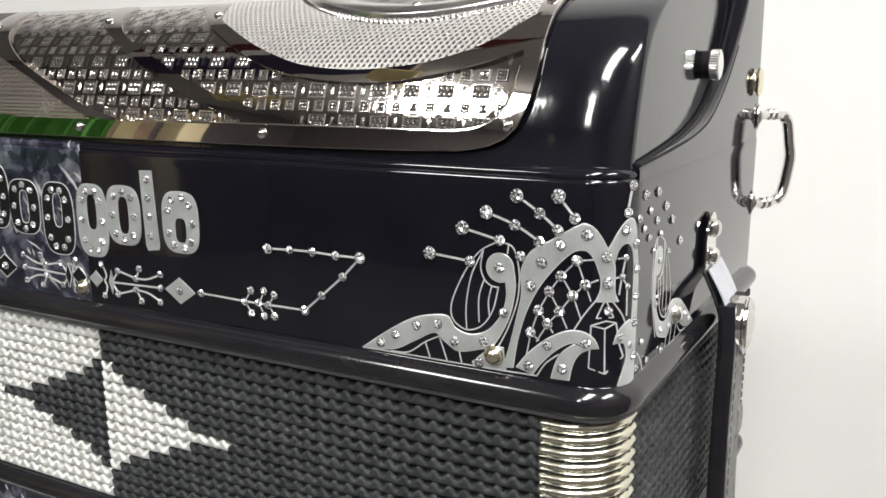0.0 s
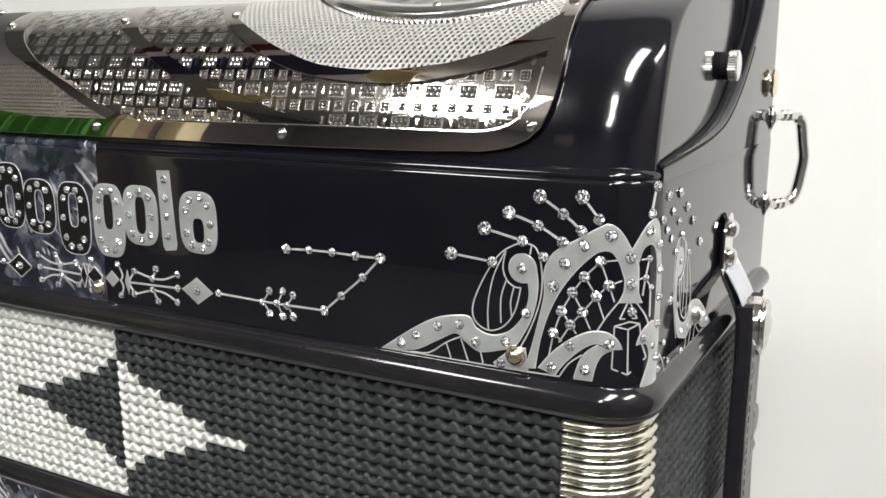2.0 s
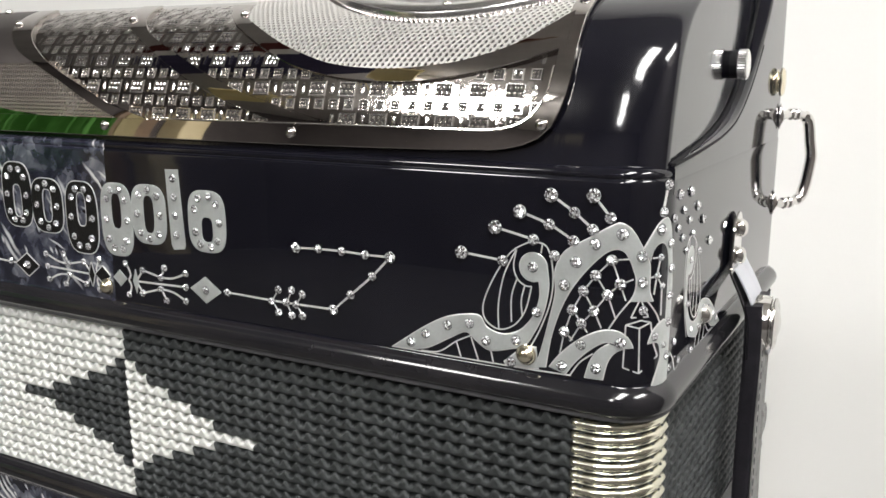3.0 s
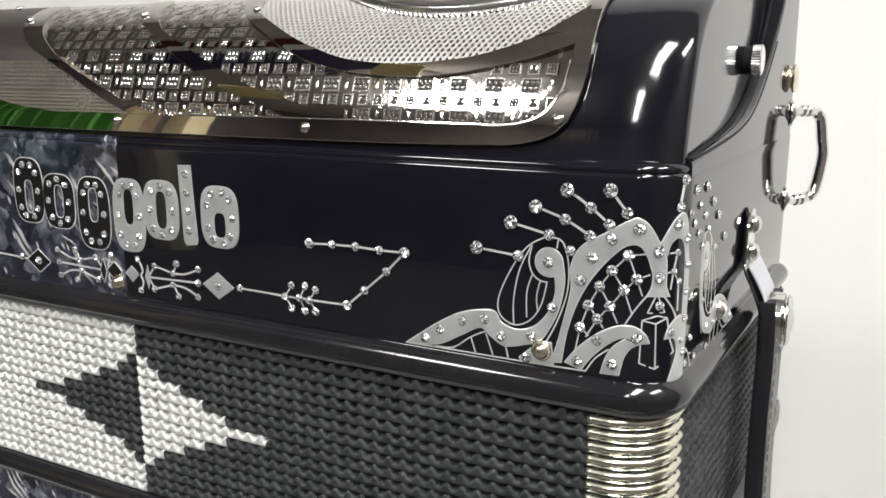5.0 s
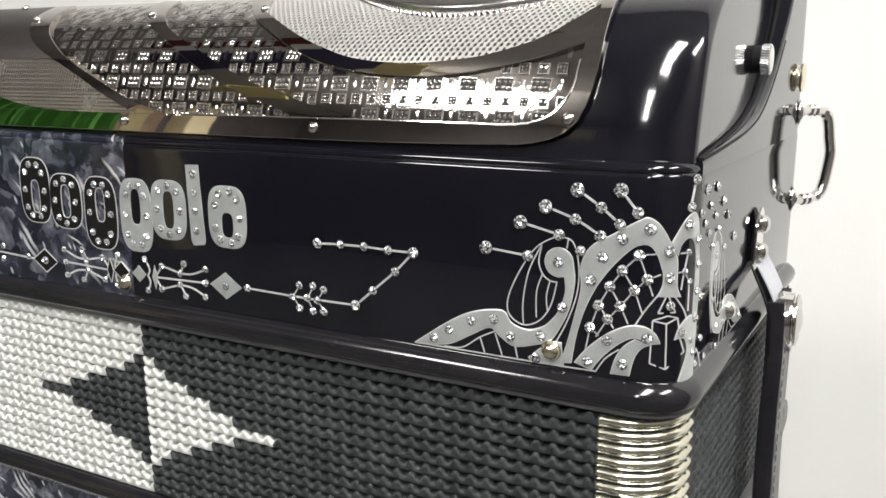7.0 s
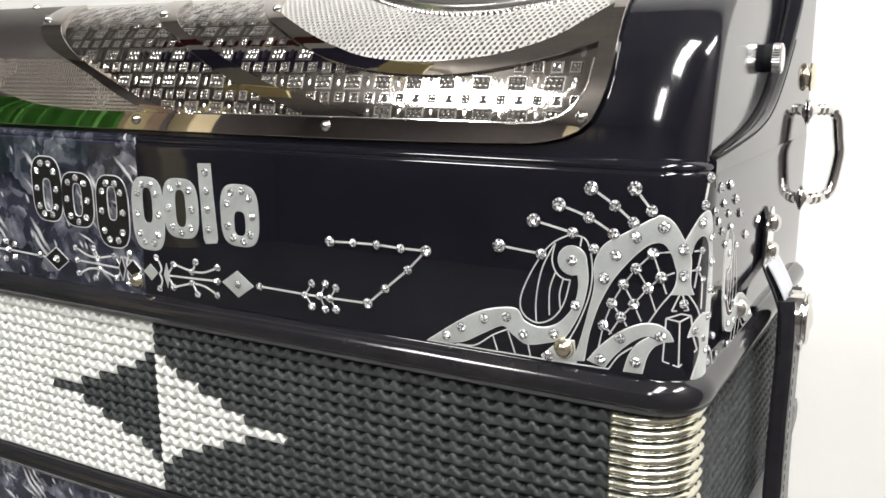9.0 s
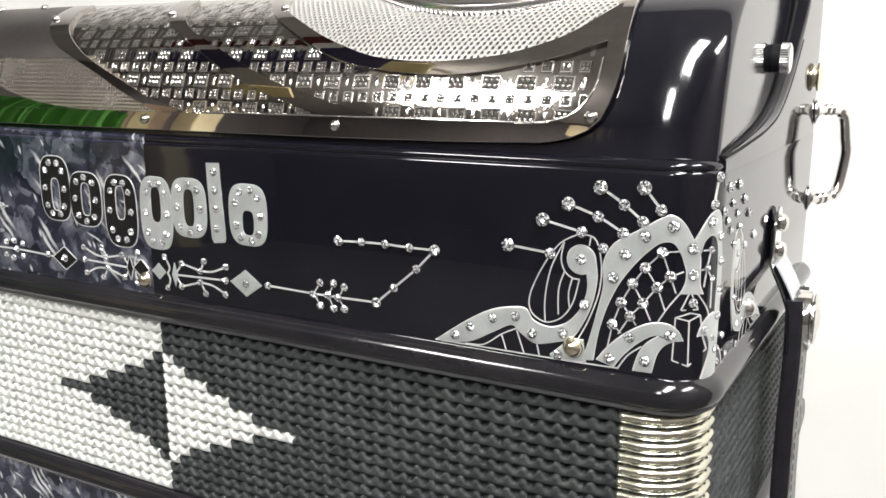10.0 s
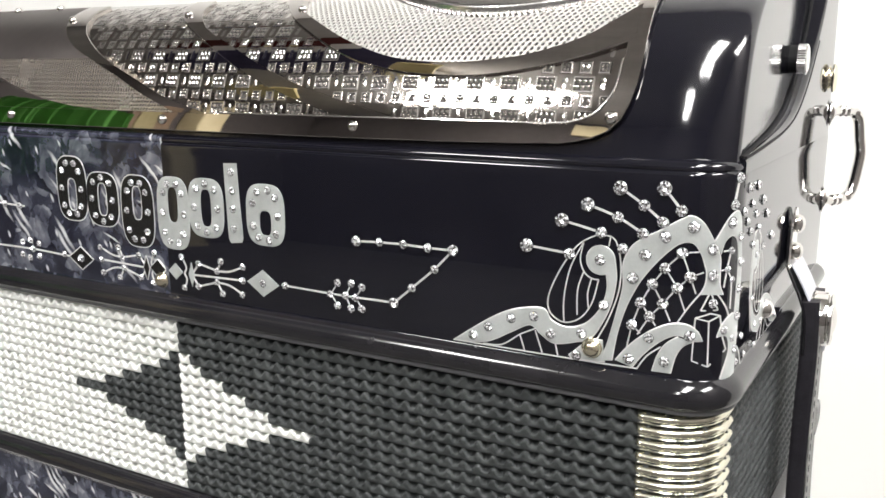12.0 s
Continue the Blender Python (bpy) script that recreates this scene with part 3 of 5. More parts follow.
band("punched_sheet", [(-296.0, 127.0), (-284.0, 115.0), (-262.0, 102.0), (-235.0, 90.5), (-205.0, 82.0)], [(-36.0, 127.0), (-36.0, 115.0), (-36.5, 102.0), (-38.0, 92.0), (-47.0, 82.4)], punched, grille, -0.3, -1.0, 24, 30)


def perforated(name, x0, x1, s0, s1, px, ps, hx, hs, keep, mat, h, lean=0.0, stagger=0.5):
    verts, faces = [], []
    rows, cols = int((s1 - s0) / ps), int((x1 - x0) / px)
    rim = [(-1, -1), (0, -1), (1, -1), (1, 0), (1, 1), (0, 1), (-1, 1), (-1, 0)]
    for j in range(rows):
        for i in range(cols):
            cx, cs = x0 + (i + stagger * (j % 2)) * px, s0 + j * ps
            if not keep(cx, cs):
                continue
            n = len(verts)
            for a, b in rim:
                verts.append([c * MM for c in on_grille(cx + a * px / 2, cs + b * ps / 2, h)[0]])
            for hh in (h, h - 0.7):
                for a, b in rim:
                    q = 1 / math.hypot(a, b)
                    verts.append([c * MM for c in on_grille(cx + a * q * hx + lean * b * q * hs, cs + b * q * hs, hh)[0]])
            for k in range(8):
                l = (k + 1) % 8
                faces.append((n + k, n + l, n + 8 + l, n + 8 + k))
                faces.append((n + 8 + k, n + 8 + l, n + 16 + l, n + 16 + k))
    return mesh_object(name, verts, faces, mat, grille, False)


round_poly = [(x, s_of(z)) for x, z in ARC_IN] + [(-37.0, s_of(130.0)), (-185.0, s_of(130.0))]
perforated("perforated_cloth", -190, -34, s_of(99.5), s_of(127.5), 2.25, 1.6, 0.6, 0.73, lambda x, s: inside(round_poly, x, s + 0.3) or inside(round_poly, x, s + 2.0), mesh_metal, 0.35, 0.3)
left_poly = [(-330.0, s_of(104.6)), (-258.0, s_of(104.6)), (-240.0, s_of(97.0)), (-210.0, s_of(83.0)), (-330.0, s_of(83.0))]
low_rows = int((s_of(91.0) - s_of(82.0)) / 1.5)
perforated("fine_perforated_cloth", -330, -210, s_of(82.0), s_of(82.0) + 1.5 * low_rows + 0.1, 1.6, 1.5, 0.52, 0.48, lambda x, s: inside(left_poly, x, s), mesh_fine, 0.25, 0.5)
perforated("slotted_cloth", -330, -210, s_of(82.0) + 1.5 * (low_rows - 0.5) + 0.95, s_of(105.4), 1.45, 1.9, 0.44, 0.94, lambda x, s: inside(left_poly, x, s), mesh_fine, 0.25, 0.0, 0.0)
band("cloth_backing", ARC_IN, [(-172.0 + 13.5 * k, 127.4) for k in range(11)], backing, grille, -0.15, -0.8, 16, 40)


# punched cells: four kinds, each one mesh, set on the bent face
def pillow(bm, x, y, w, d, h, z0=0.0):
    """A low rounded boss."""
    loops = []
    for q, z in ((1.0, 0.0), (0.84, 0.4), (0.55, 0.78), (0.14, 1.0)):
        loops.append([bm.verts.new((x + q * w / 2 * math.copysign(abs(math.cos(t)) ** 0.6, math.cos(t)), y + q * d / 2 * math.copysign(abs(math.sin(t)) ** 0.6, math.sin(t)), z0 + h * z)) for t in [math.pi / 4 * (k + 0.5) for k in range(8)]])
    for p, q in zip(loops, loops[1:]):
        for k in range(8):
            bm.faces.new((p[k], p[(k + 1) % 8], q[(k + 1) % 8], q[k]))
    bm.faces.new(loops[-1])


def frame_ring(bm, w, d, t, h):
    loops = []
    for inset, z in ((0, 0), (t * 0.35, h), (t * 0.7, h), (t, 0.0)):
        loops.append([bm.verts.new((a * (w / 2 - inset), b * (d / 2 - inset), z)) for a, b in ((-1, -1), (1, -1), (1, 1), (-1, 1))])
    for p, q in zip(loops, loops[1:]):
        for k in range(4):
            bm.faces.new((p[k], p[(k + 1) % 4], q[(k + 1) % 4], q[k]))


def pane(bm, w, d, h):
    """A flat dark quad whose colour stands in for the shade inside a cell."""
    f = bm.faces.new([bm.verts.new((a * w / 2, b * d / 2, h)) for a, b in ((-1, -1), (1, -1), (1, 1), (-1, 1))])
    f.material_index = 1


def cell_bm(kind):
    bm = bmesh.new()
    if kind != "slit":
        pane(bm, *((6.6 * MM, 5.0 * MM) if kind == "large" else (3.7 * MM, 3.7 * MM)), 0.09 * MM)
    if kind == "large":
        frame_ring(bm, 7.0 * MM, 5.4 * MM, 0.8 * MM, 0.3 * MM)
        for i in range(3):
            for j in range(2):
                pillow(bm, (i - 1) * 1.8 * MM + (j - 0.5) * 0.5 * MM, (j - 0.5) * 1.9 * MM, 1.5 * MM, 1.7 * MM, 0.7 * MM)
    elif kind == "slit":
        pillow(bm, 0, 0, 1.7 * MM, 4.2 * MM, 0.17 * MM)
    elif kind == "open":
        frame_ring(bm, 4.0 * MM, 4.0 * MM, 0.8 * MM, 0.28 * MM)
        pillow(bm, -0.9 * MM, 0, 0.7 * MM, 2.6 * MM, 0.35 * MM)
        pillow(bm, 0.7 * MM, 0.1 * MM, 1.0 * MM, 1.8 * MM, 0.25 * MM)
    else:
        frame_ring(bm, 4.0 * MM, 4.0 * MM, 0.7 * MM, 0.45 * MM)
        for i in range(2):
            for j in range(2):
                pillow(bm, (i - 0.5) * 1.2 * MM, (j - 0.5) * 1.2 * MM, 0.95 * MM, 1.0 * MM, 0.6 * MM)
    return bm


def grille_matrix(x, s, h, turn=0.0):
    p, (ny, nz) = on_grille(x, s, h)
    m = Matrix(((1, 0, 0), (0, nz, ny), (0, -ny, nz))).to_4x4()
    return Matrix.Translation([c * MM for c in p]) @ m @ Matrix.Rotation(turn, 4, "Z")


cells = {}
rnd = random.Random(4)


def cell(kind, x, s):
    if x > -40.5 or any(inside(poly, x, s) for poly in solid) or inside(round_poly, x, s):
        return
    left = np.interp(s, [s_of(82), s_of(87.7), s_of(94), s_of(103), s_of(111), s_of(126)], [-196, -217, -234, -257, -273, -290])
    if x < left or (x > -44 and s < s_of(88)):
        return
    turn = rnd.uniform(-0.03, 0.03)
    if kind not in cells:
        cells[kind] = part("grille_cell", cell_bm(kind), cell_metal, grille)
        cells[kind].data.materials.append(cell_shade)
        cells[kind].matrix_local = grille_matrix(x, s, -0.32, turn)
    else:
        relief = 0.3 if s > s_of(111.0) else 0.22 if s > s_of(103.5) else 1.0
        share("grille_cell", cells[kind], grille, grille_matrix(x, s, -0.32, turn) @ Matrix.Diagonal((1, 1, relief, 1)))


for j in range(-1, 5):
    s_big = s_of(94.8) + j * 10.6
    for i in range(24):
        x = -302 + 12 * i + (j % 2) * 1.5
        cell("large", x, s_big)
        cell("slit", x + 6, s_big)
        cell("open", x, s_big + 5.3)
        cell("dimpled", x + 6, s_big + 5.3)

# raised rosette above the perforated cloth
def rosette(r0, r1, h0, h1, mat, name, ripple=0.0, count=70):
    verts, faces = [], []
    cx, cs = -86.0, s_of(117.2) + 72.0
    angles = np.linspace(radians(-150), radians(-30), count)
    m = 7
    for a in angles:
        for k in range(m):
            t = k / (m - 1)
            r = r0 + (r1 - r0) * t
            hh = h0 + (h1 - h0) * math.sin(math.pi * t) * (1 - ripple * (0.5 + 0.5 * math.cos(a * 230)))
            x, s = cx + r * math.cos(a), cs + r * math.sin(a)
            s = min(s, LENGTHS[-1] - 2)
            verts.append([c * MM for c in on_grille(x, s, hh)[0]])
    for i in range(len(angles) - 1):
        for k in range(m - 1):
            faces.append((i * m + k, i * m + k + 1, (i + 1) * m + k + 1, (i + 1) * m + k))
    return mesh_object(name, verts, faces, mat, grille)


rosette(72.0, 69.6, 0.3, 2.2, satin_chrome, "rosette_rim")
rosette(69.7, 68.4, 0.3, 0.5, backing, "rosette_groove")
rosette(74.6, 72.2, 0.2, 1.2, nickel, "rosette_beading", 0.75, 640)
rosette(68.5, 62.5, 1.2, 2.0, satin_chrome, "rosette_ring")
rosette(62.5, 40.0, 1.0, 2.4, chased, "rosette_plate")

# bright bead along the lower edge of the punched window
bead = smooth_curve([(-190.0, 82.9), (-150.0, 83.0), (-110.0, 83.1), (-66.0, 83.0), (-56.5, 83.2), (-50.0, 84.1), (-45.0, 86.3), (-41.5, 90.2), (-39.5, 95.1), (-38.8, 102.0)], 10)
part("window_bead", tube_bm([[c * MM for c in on_grille(x, s_of(z), 0.75)[0]] for x, z in bead], 0.42 * MM, 8), chrome, grille, smooth=True)

screw = part("grille_screw", lathe_bm([(0, 1.5 * MM), (0.9 * MM, 1.4 * MM), (1.6 * MM, 0.9 * MM), (1.95 * MM, 0.2 * MM), (1.95 * MM, -0.3 * MM)], 16), chrome, grille, "bright domed screw", True)
SCREWS = [(-309.5, 79.3), (-218.4, 79.6), (-129.3, 79.9), (-39.6, 85.0), (-84.0, 121.0), (-168.5, 120.2), (-225.5, 119.6), (-294.5, 119.2), (-36.5, 121.2), (-322.0, 125.6), (-352.0, 125.4)]
for k, (x, z) in enumerate(SCREWS):
    m = grille_matrix(x, s_of(z), 1.2)
    if k == 0:
        screw.matrix_local = m
    else:
        share("grille_screw", screw, grille, m)

# ---- silver inlay and rhinestones on the treble panel ----
PANEL_SIDE, PANEL_R = -2.2, 15.0
MIRROR = -12.6
PANEL_FLAT = PANEL_SIDE - PANEL_R
PANEL_ARC = PANEL_R * math.pi / 2


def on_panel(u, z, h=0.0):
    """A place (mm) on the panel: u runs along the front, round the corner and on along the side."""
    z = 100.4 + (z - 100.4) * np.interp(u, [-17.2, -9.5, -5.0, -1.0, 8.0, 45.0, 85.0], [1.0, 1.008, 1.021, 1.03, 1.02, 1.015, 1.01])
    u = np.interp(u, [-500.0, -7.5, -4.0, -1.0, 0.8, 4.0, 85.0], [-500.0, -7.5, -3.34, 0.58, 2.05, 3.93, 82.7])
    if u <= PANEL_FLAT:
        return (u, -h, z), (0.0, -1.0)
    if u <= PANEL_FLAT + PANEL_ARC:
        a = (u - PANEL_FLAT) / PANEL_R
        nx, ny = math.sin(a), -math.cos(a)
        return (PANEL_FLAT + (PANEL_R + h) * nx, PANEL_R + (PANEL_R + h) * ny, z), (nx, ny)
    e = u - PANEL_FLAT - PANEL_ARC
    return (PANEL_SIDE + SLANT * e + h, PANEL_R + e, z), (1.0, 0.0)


ornament = tagged(new("ornament"), "silver inlay scrolls and lines set with clear rhinestones")
ornament.parent = accordion


def inlay_band(edge_a, edge_b, h=0.24, flip=False, name="inlay_scroll"):
    """A flat inlay between two edges with matching points, with a bright bevelled rim."""
    a, b = smooth_curve(edge_a, 8), smooth_curve(edge_b, 8)
    h = 0.08 if flip else h
    verts, faces, slots = [], [], []
    for p, q in zip(a, b):
        w = max(0.05, float(np.linalg.norm(q - p)))
        e = min(0.4, 0.34 / w)
        for t, hh in [(0, 0.0), (0, h * 0.45), (e, h)] + [(k / 6, h) for k in range(1, 6) if e < k / 6 < 1 - e or e >= 1 / 6] + [(1 - e, h), (1, h * 0.45), (1, 0.0)]:
            t = min(max(t, 0.0), 1.0) if t in (0, 1) else min(max(t, e), 1 - e)
            u, z = p * (1 - t) + q * t
            u = MIRROR - u if flip else u
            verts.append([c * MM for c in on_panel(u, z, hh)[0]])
    m = 11
    for i in range(len(a) - 1):
        for k in range(m - 1):
            faces.append((i * m + k, (i + 1) * m + k, (i + 1) * m + k + 1, i * m + k + 1))
            slots.append(1 if k in (1, m - 3) else 0)
    return mesh_object(name, verts, faces, [inlay, wire], ornament, False, slots)


def inlay_disc(u, z, r, flip=False):
    arc = lambda s: [(u + s * r * math.sin(t), z + r * math.cos(t)) for t in np.linspace(0.02, math.pi - 0.02, 9)]
    inlay_band(arc(-1), arc(1), 0.235, flip)


def ribbon(name, points, mat, h=0.22, per=8, smooth_path=True, parent=None, flip=False):
    """A flat strip along (u, z, width) points, slightly proud of the panel. flip: mirrored round the corner."""
    c = smooth_curve(points, per) if smooth_path else np.array(points, dtype=float)
    if flip:
        c = c * np.array([-1, 1, 1]) + np.array([MIRROR, 0, 0])
    d = np.gradient(c[:, :2], axis=0)
    d /= np.maximum(np.linalg.norm(d, axis=1), 1e-9)[:, None]
    nrm = np.stack([-d[:, 1], d[:, 0]], axis=1)
    verts, faces = [], []
    h = 0.06 if flip else h
    rows = [(-0.5, 0.0), (-0.5, h * 0.7), (-0.46, h), (0.0, h), (0.46, h), (0.5, h * 0.7), (0.5, 0.0)]
    m = len(rows)
    for (u, z, w), n in zip(c, nrm):
        for t, hh in rows:
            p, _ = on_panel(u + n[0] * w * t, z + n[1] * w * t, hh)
            verts.append([q * MM for q in p])
    for i in range(len(c) - 1):
        for k in range(m - 1):
            faces.append((i * m + k, (i + 1) * m + k, (i + 1) * m + k + 1, i * m + k + 1))
    return mesh_object(name, verts, faces, mat, parent or ornament, False)


def lines(paths, w=0.55, mirror=False, parent=None, mat=None):
    for p in paths:
        ribbon("inlay_line", [(u, z, w) for u, z in p], mat or wire, 0.16, 6, len(p) > 2, parent)
        if mirror:
            ribbon("inlay_line", [(u, z, w) for u, z in p], mat or wire, 0.16, 6, len(p) > 2, parent, True)


def stone_bm():
    """A cut stone of radius 1 in a dark setting: girdle, steep crown, zigzag facets and a small table."""
    bm = bmesh.new()
    ang = lambda k, n, o=0.0: 2 * math.pi * (k + o) / n
    ring = lambda n, r, z, o=0.0: [bm.verts.new((r * math.cos(ang(k, n, o)), r * math.sin(ang(k, n, o)), z)) for k in range(n)]
    skirt, edge = ring(16, 1.09, 0.0), ring(16, 1.09, 0.1)
    g0, g1 = ring(16, 1.0, 0.1), ring(16, 0.98, 0.22)
    star = [bm.verts.new((r * math.cos(ang(k, 16)), r * math.sin(ang(k, 16)), z)) for k in range(16) for r, z in [(0.72, 0.62) if k % 2 else (0.66, 0.42)]]
    inner = [bm.verts.new((r * math.cos(ang(k, 8, 0.25)), r * math.sin(ang(k, 8, 0.25)), z)) for k in range(8) for r, z in [(0.4, 0.74) if k % 2 else (0.36, 0.58)]]
    top = bm.verts.new((0.03, -0.02, 0.64))
    for k in range(16):
        j = (k + 1) % 16
        for p, q in ((skirt, edge), (edge, g0)):
            bm.faces.new((p[k], p[j], q[j], q[k])).material_index = 1
        bm.faces.new((g0[k], g0[j], g1[j], g1[k]))
        bm.faces.new((g1[k], g1[j], star[k])).material_index = 2 if k % 3 else 0
        bm.faces.new((g1[j], star[j], star[k])).material_index = 2 if k % 2 else 0
    for k in range(8):
        j = (k + 1) % 8
        bm.faces.new((star[2 * k], star[2 * k + 1], inner[k])).material_index = 2
        bm.faces.new((star[2 * k + 1], star[(2 * k + 2) % 16], inner[k])).material_index = 0 if k % 2 else 2
        bm.faces.new((star[(2 * k + 2) % 16], inner[j], inner[k])).material_index = 2
        bm.faces.new((inner[k], inner[j], top)).material_index = 2 if k % 3 == 1 else 0
    return bm


stone_rnd = random.Random(11)
first_stone = []


def stone(u, z, d, h=0.15, parent=None):
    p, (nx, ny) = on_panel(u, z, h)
    tilt = Euler((stone_rnd.uniform(-0.12, 0.12), stone_rnd.uniform(-0.12, 0.12), 0)).to_matrix().to_4x4()
    m = Matrix(((-ny, 0, nx), (nx, 0, ny), (0, 1, 0))).to_4x4()
    m = Matrix.Translation([q * MM for q in p]) @ m @ tilt @ Matrix.Rotation(stone_rnd.uniform(0, 6), 4, "Z") @ Matrix.Scale(d / 2 * 0.92 * MM, 4)
    if not first_stone:
        first_stone.append(part("rhinestone", stone_bm(), stone_glass, parent or ornament, "clear cut rhinestone"))
        first_stone[0].data.materials.append(dark_inlay)
        first_stone[0].data.materials.append(stone_dark)
        first_stone[0].matrix_local = m
    else:
        share("rhinestone", first_stone[0], parent or ornament, m)


def stones(places, d, mirror=False, h=0.15):
    for u, z in places:
        stone(u, z, d, h)
        if mirror:
            stone(MIRROR - u, z, d * 0.72, min(h, 0.1))


# fan of stems
FAN = [[(-64.0, 45.5), (-50.0, 44.3)], [(-52.7, 54.4), (-40.2, 51.7)], [(-44.7, 59.8), (-35.4, 56.7), (-27.8, 52.5)],
       [(-35.0, 65.4), (-27.8, 60.8), (-22.1, 56.3)], [(-22.2, 66.1), (-17.1, 60.1)]]
lines(FAN, 0.7)
for stem in FAN:
    stones(stem[:1], 4.6, True)
    stones(stem[1:], 3.7, True)
stones([(-33.5, 47.5)], 3.4, True)
lines([[(-1.4, 70.2), (-2.6, 62.7)]], 0.7)
stones([(-1.4, 70.2), (-2.6, 62.7)], 3.2)

# big arch, its centre pillar and the second arch round the corner
inlay_band([(-39.0, 12.0), (-37.0, 18.5), (-34.7, 28.3), (-33.2, 36.2), (-33.4, 43.3), (-30.4, 49.3), (-23.3, 53.9), (-16.8, 58.0), (-14.1, 59.1), (-10.9, 57.4), (-7.5, 52.5)],
           [(-35.2, 12.6), (-33.9, 21.5), (-31.7, 29.5), (-29.0, 35.8), (-26.4, 40.2), (-22.4, 45.4), (-18.2, 49.6), (-15.2, 51.1), (-13.0, 50.7), (-11.2, 48.2), (-9.9, 45.0)])
inlay_band([(-11.0, 48.2), (-10.2, 45.6), (-9.4, 43.0), (-9.6, 39.6), (-11.0, 36.4)], [(-7.5, 52.3), (-5.6, 48.3), (-5.3, 44.0), (-5.1, 40.0), (-4.0, 37.2)], 0.25)
inlay_band([(-7.5, 52.5), (-4.8, 57.9), (-2.7, 60.6), (-0.6, 61.0), (2.4, 57.5), (4.6, 50.0), (6.0, 42.0), (6.2, 30.0), (5.8, 12.0)],
           [(-5.5, 48.6), (-4.6, 52.0), (-3.0, 53.8), (-1.4, 53.4), (0.2, 50.5), (1.0, 46.0), (1.2, 40.0), (1.0, 30.0), (1.0, 12.0)], 0.26)
stones([(3.4, 46.0), (3.6, 38.0), (3.5, 30.0), (3.4, 20.0), (1.6, 53.4)], 2.8, False, 0.28)
stones([(-30.2, 39.0), (-26.9, 46.2), (-21.3, 52.1), (-13.5, 55.8)], 3.6, False, 0.25)
stones([(-7.9, 50.0), (-7.3, 42.5), (-3.0, 57.8)], 3.4, False, 0.3)

# scroll with its curl, running into the long wave
STEM_A = [(-38.4, 39.4), (-38.0, 34.9), (-39.1, 30.0), (-41.3, 26.2), (-44.7, 22.9), (-49.9, 21.2), (-54.9, 22.6), (-57.5, 25.9), (-62.2, 25.9), (-69.9, 23.8), (-78.5, 18.9), (-89.7, 10.9)]
STEM_B = [(-35.5, 43.4), (-34.9, 37.6), (-36.3, 29.6), (-39.2, 22.9), (-42.2, 18.5), (-46.9, 16.5), (-54.0, 14.9), (-58.8, 17.3), (-62.5, 19.7), (-69.0, 16.3), (-77.5, 11.9), (-89.0, 10.7)]
for flip in (False, True):
    inlay_band(STEM_A, STEM_B, 0.25, flip)
    inlay_disc(-40.1, 43.3, 4.6, flip)
inlay_band([(-49.3, 12.2), (-46.1, 15.2), (-42.6, 18.3), (-38.5, 18.6)], [(-48.6, 11.2), (-45.0, 11.2), (-40.0, 11.3), (-37.5, 11.5)], 0.21)
stones([(-40.2, 43.4), (-38.7, 29.6), (-45.2, 19.7), (-55.3, 18.1), (-61.1, 22.9), (-68.9, 21.2), (-76.8, 17.2), (-82.3, 13.6), (-46.7, 12.4)], 3.3, True, 0.25)
lines([[(-89.7, 10.8), (-66.0, 10.9), (-43.0, 11.0), (-27.4, 11.3)], [(-78.6, 11.2), (-72.1, 11.8), (-65.8, 16.2), (-60.6, 18.9)], [(-65.8, 16.2), (-64.1, 11.3)], [(-60.6, 18.4), (-58.0, 11.3)], [(-53.7, 15.0), (-52.8, 11.3)]], 0.42, True)

# leaf with inner lines, and the loop round the curl
lines([[(-40.4, 51.4), (-46.0, 48.4), (-49.8, 44.1), (-54.0, 36.6), (-56.5, 29.5), (-55.6, 24.8), (-51.1, 22.4), (-46.0, 24.4), (-42.4, 29.6), (-40.6, 37.0)],
       [(-45.7, 48.2), (-49.2, 41.0), (-50.8, 34.5), (-51.4, 28.5), (-51.1, 22.6)], [(-45.2, 39.4), (-47.0, 33.4), (-46.9, 25.4)], [(-42.8, 37.2), (-43.8, 32.5), (-43.4, 28.0)],
       [(-40.6, 51.2), (-36.6, 50.4), (-34.8, 47.2), (-33.8, 41.0), (-34.4, 33.6), (-37.2, 25.0), (-40.4, 18.4)],
       [(-45.6, 48.2), (-46.5, 43.0), (-45.2, 39.2), (-42.8, 37.4), (-40.4, 37.2)], [(-37.4, 50.6), (-37.8, 47.8)]], 0.42, True)

# net of stones under the arch
NET = [(-16.2, 48.0), (-20.8, 43.0), (-13.6, 41.3), (-24.3, 37.9), (-17.1, 37.6), (-27.5, 31.8), (-21.0, 32.3), (-24.6, 28.0), (-29.8, 24.7)]
stones(NET, 3.6)
lines([[NET[0], NET[1]], [NET[1], NET[3]], [NET[3], NET[5]], [NET[5], NET[8]], [NET[0], NET[2]], [NET[1], NET[4]], [NET[4], NET[2]], [NET[3], NET[6]], [NET[6], NET[4]], [NET[5], NET[7]], [NET[7], NET[6]],
       [NET[0], (-11.6, 48.8)], [NET[2], (-10.0, 43.0)], [NET[2], (-11.9, 36.6)], [NET[4], (-14.6, 31.0)], [NET[6], (-18.6, 27.4)], [NET[7], (-22.8, 25.4)], [NET[7], (-28.0, 22.0)], [NET[8], (-27.2, 22.4)], [NET[8], (-31.4, 15.5)]], 0.42)

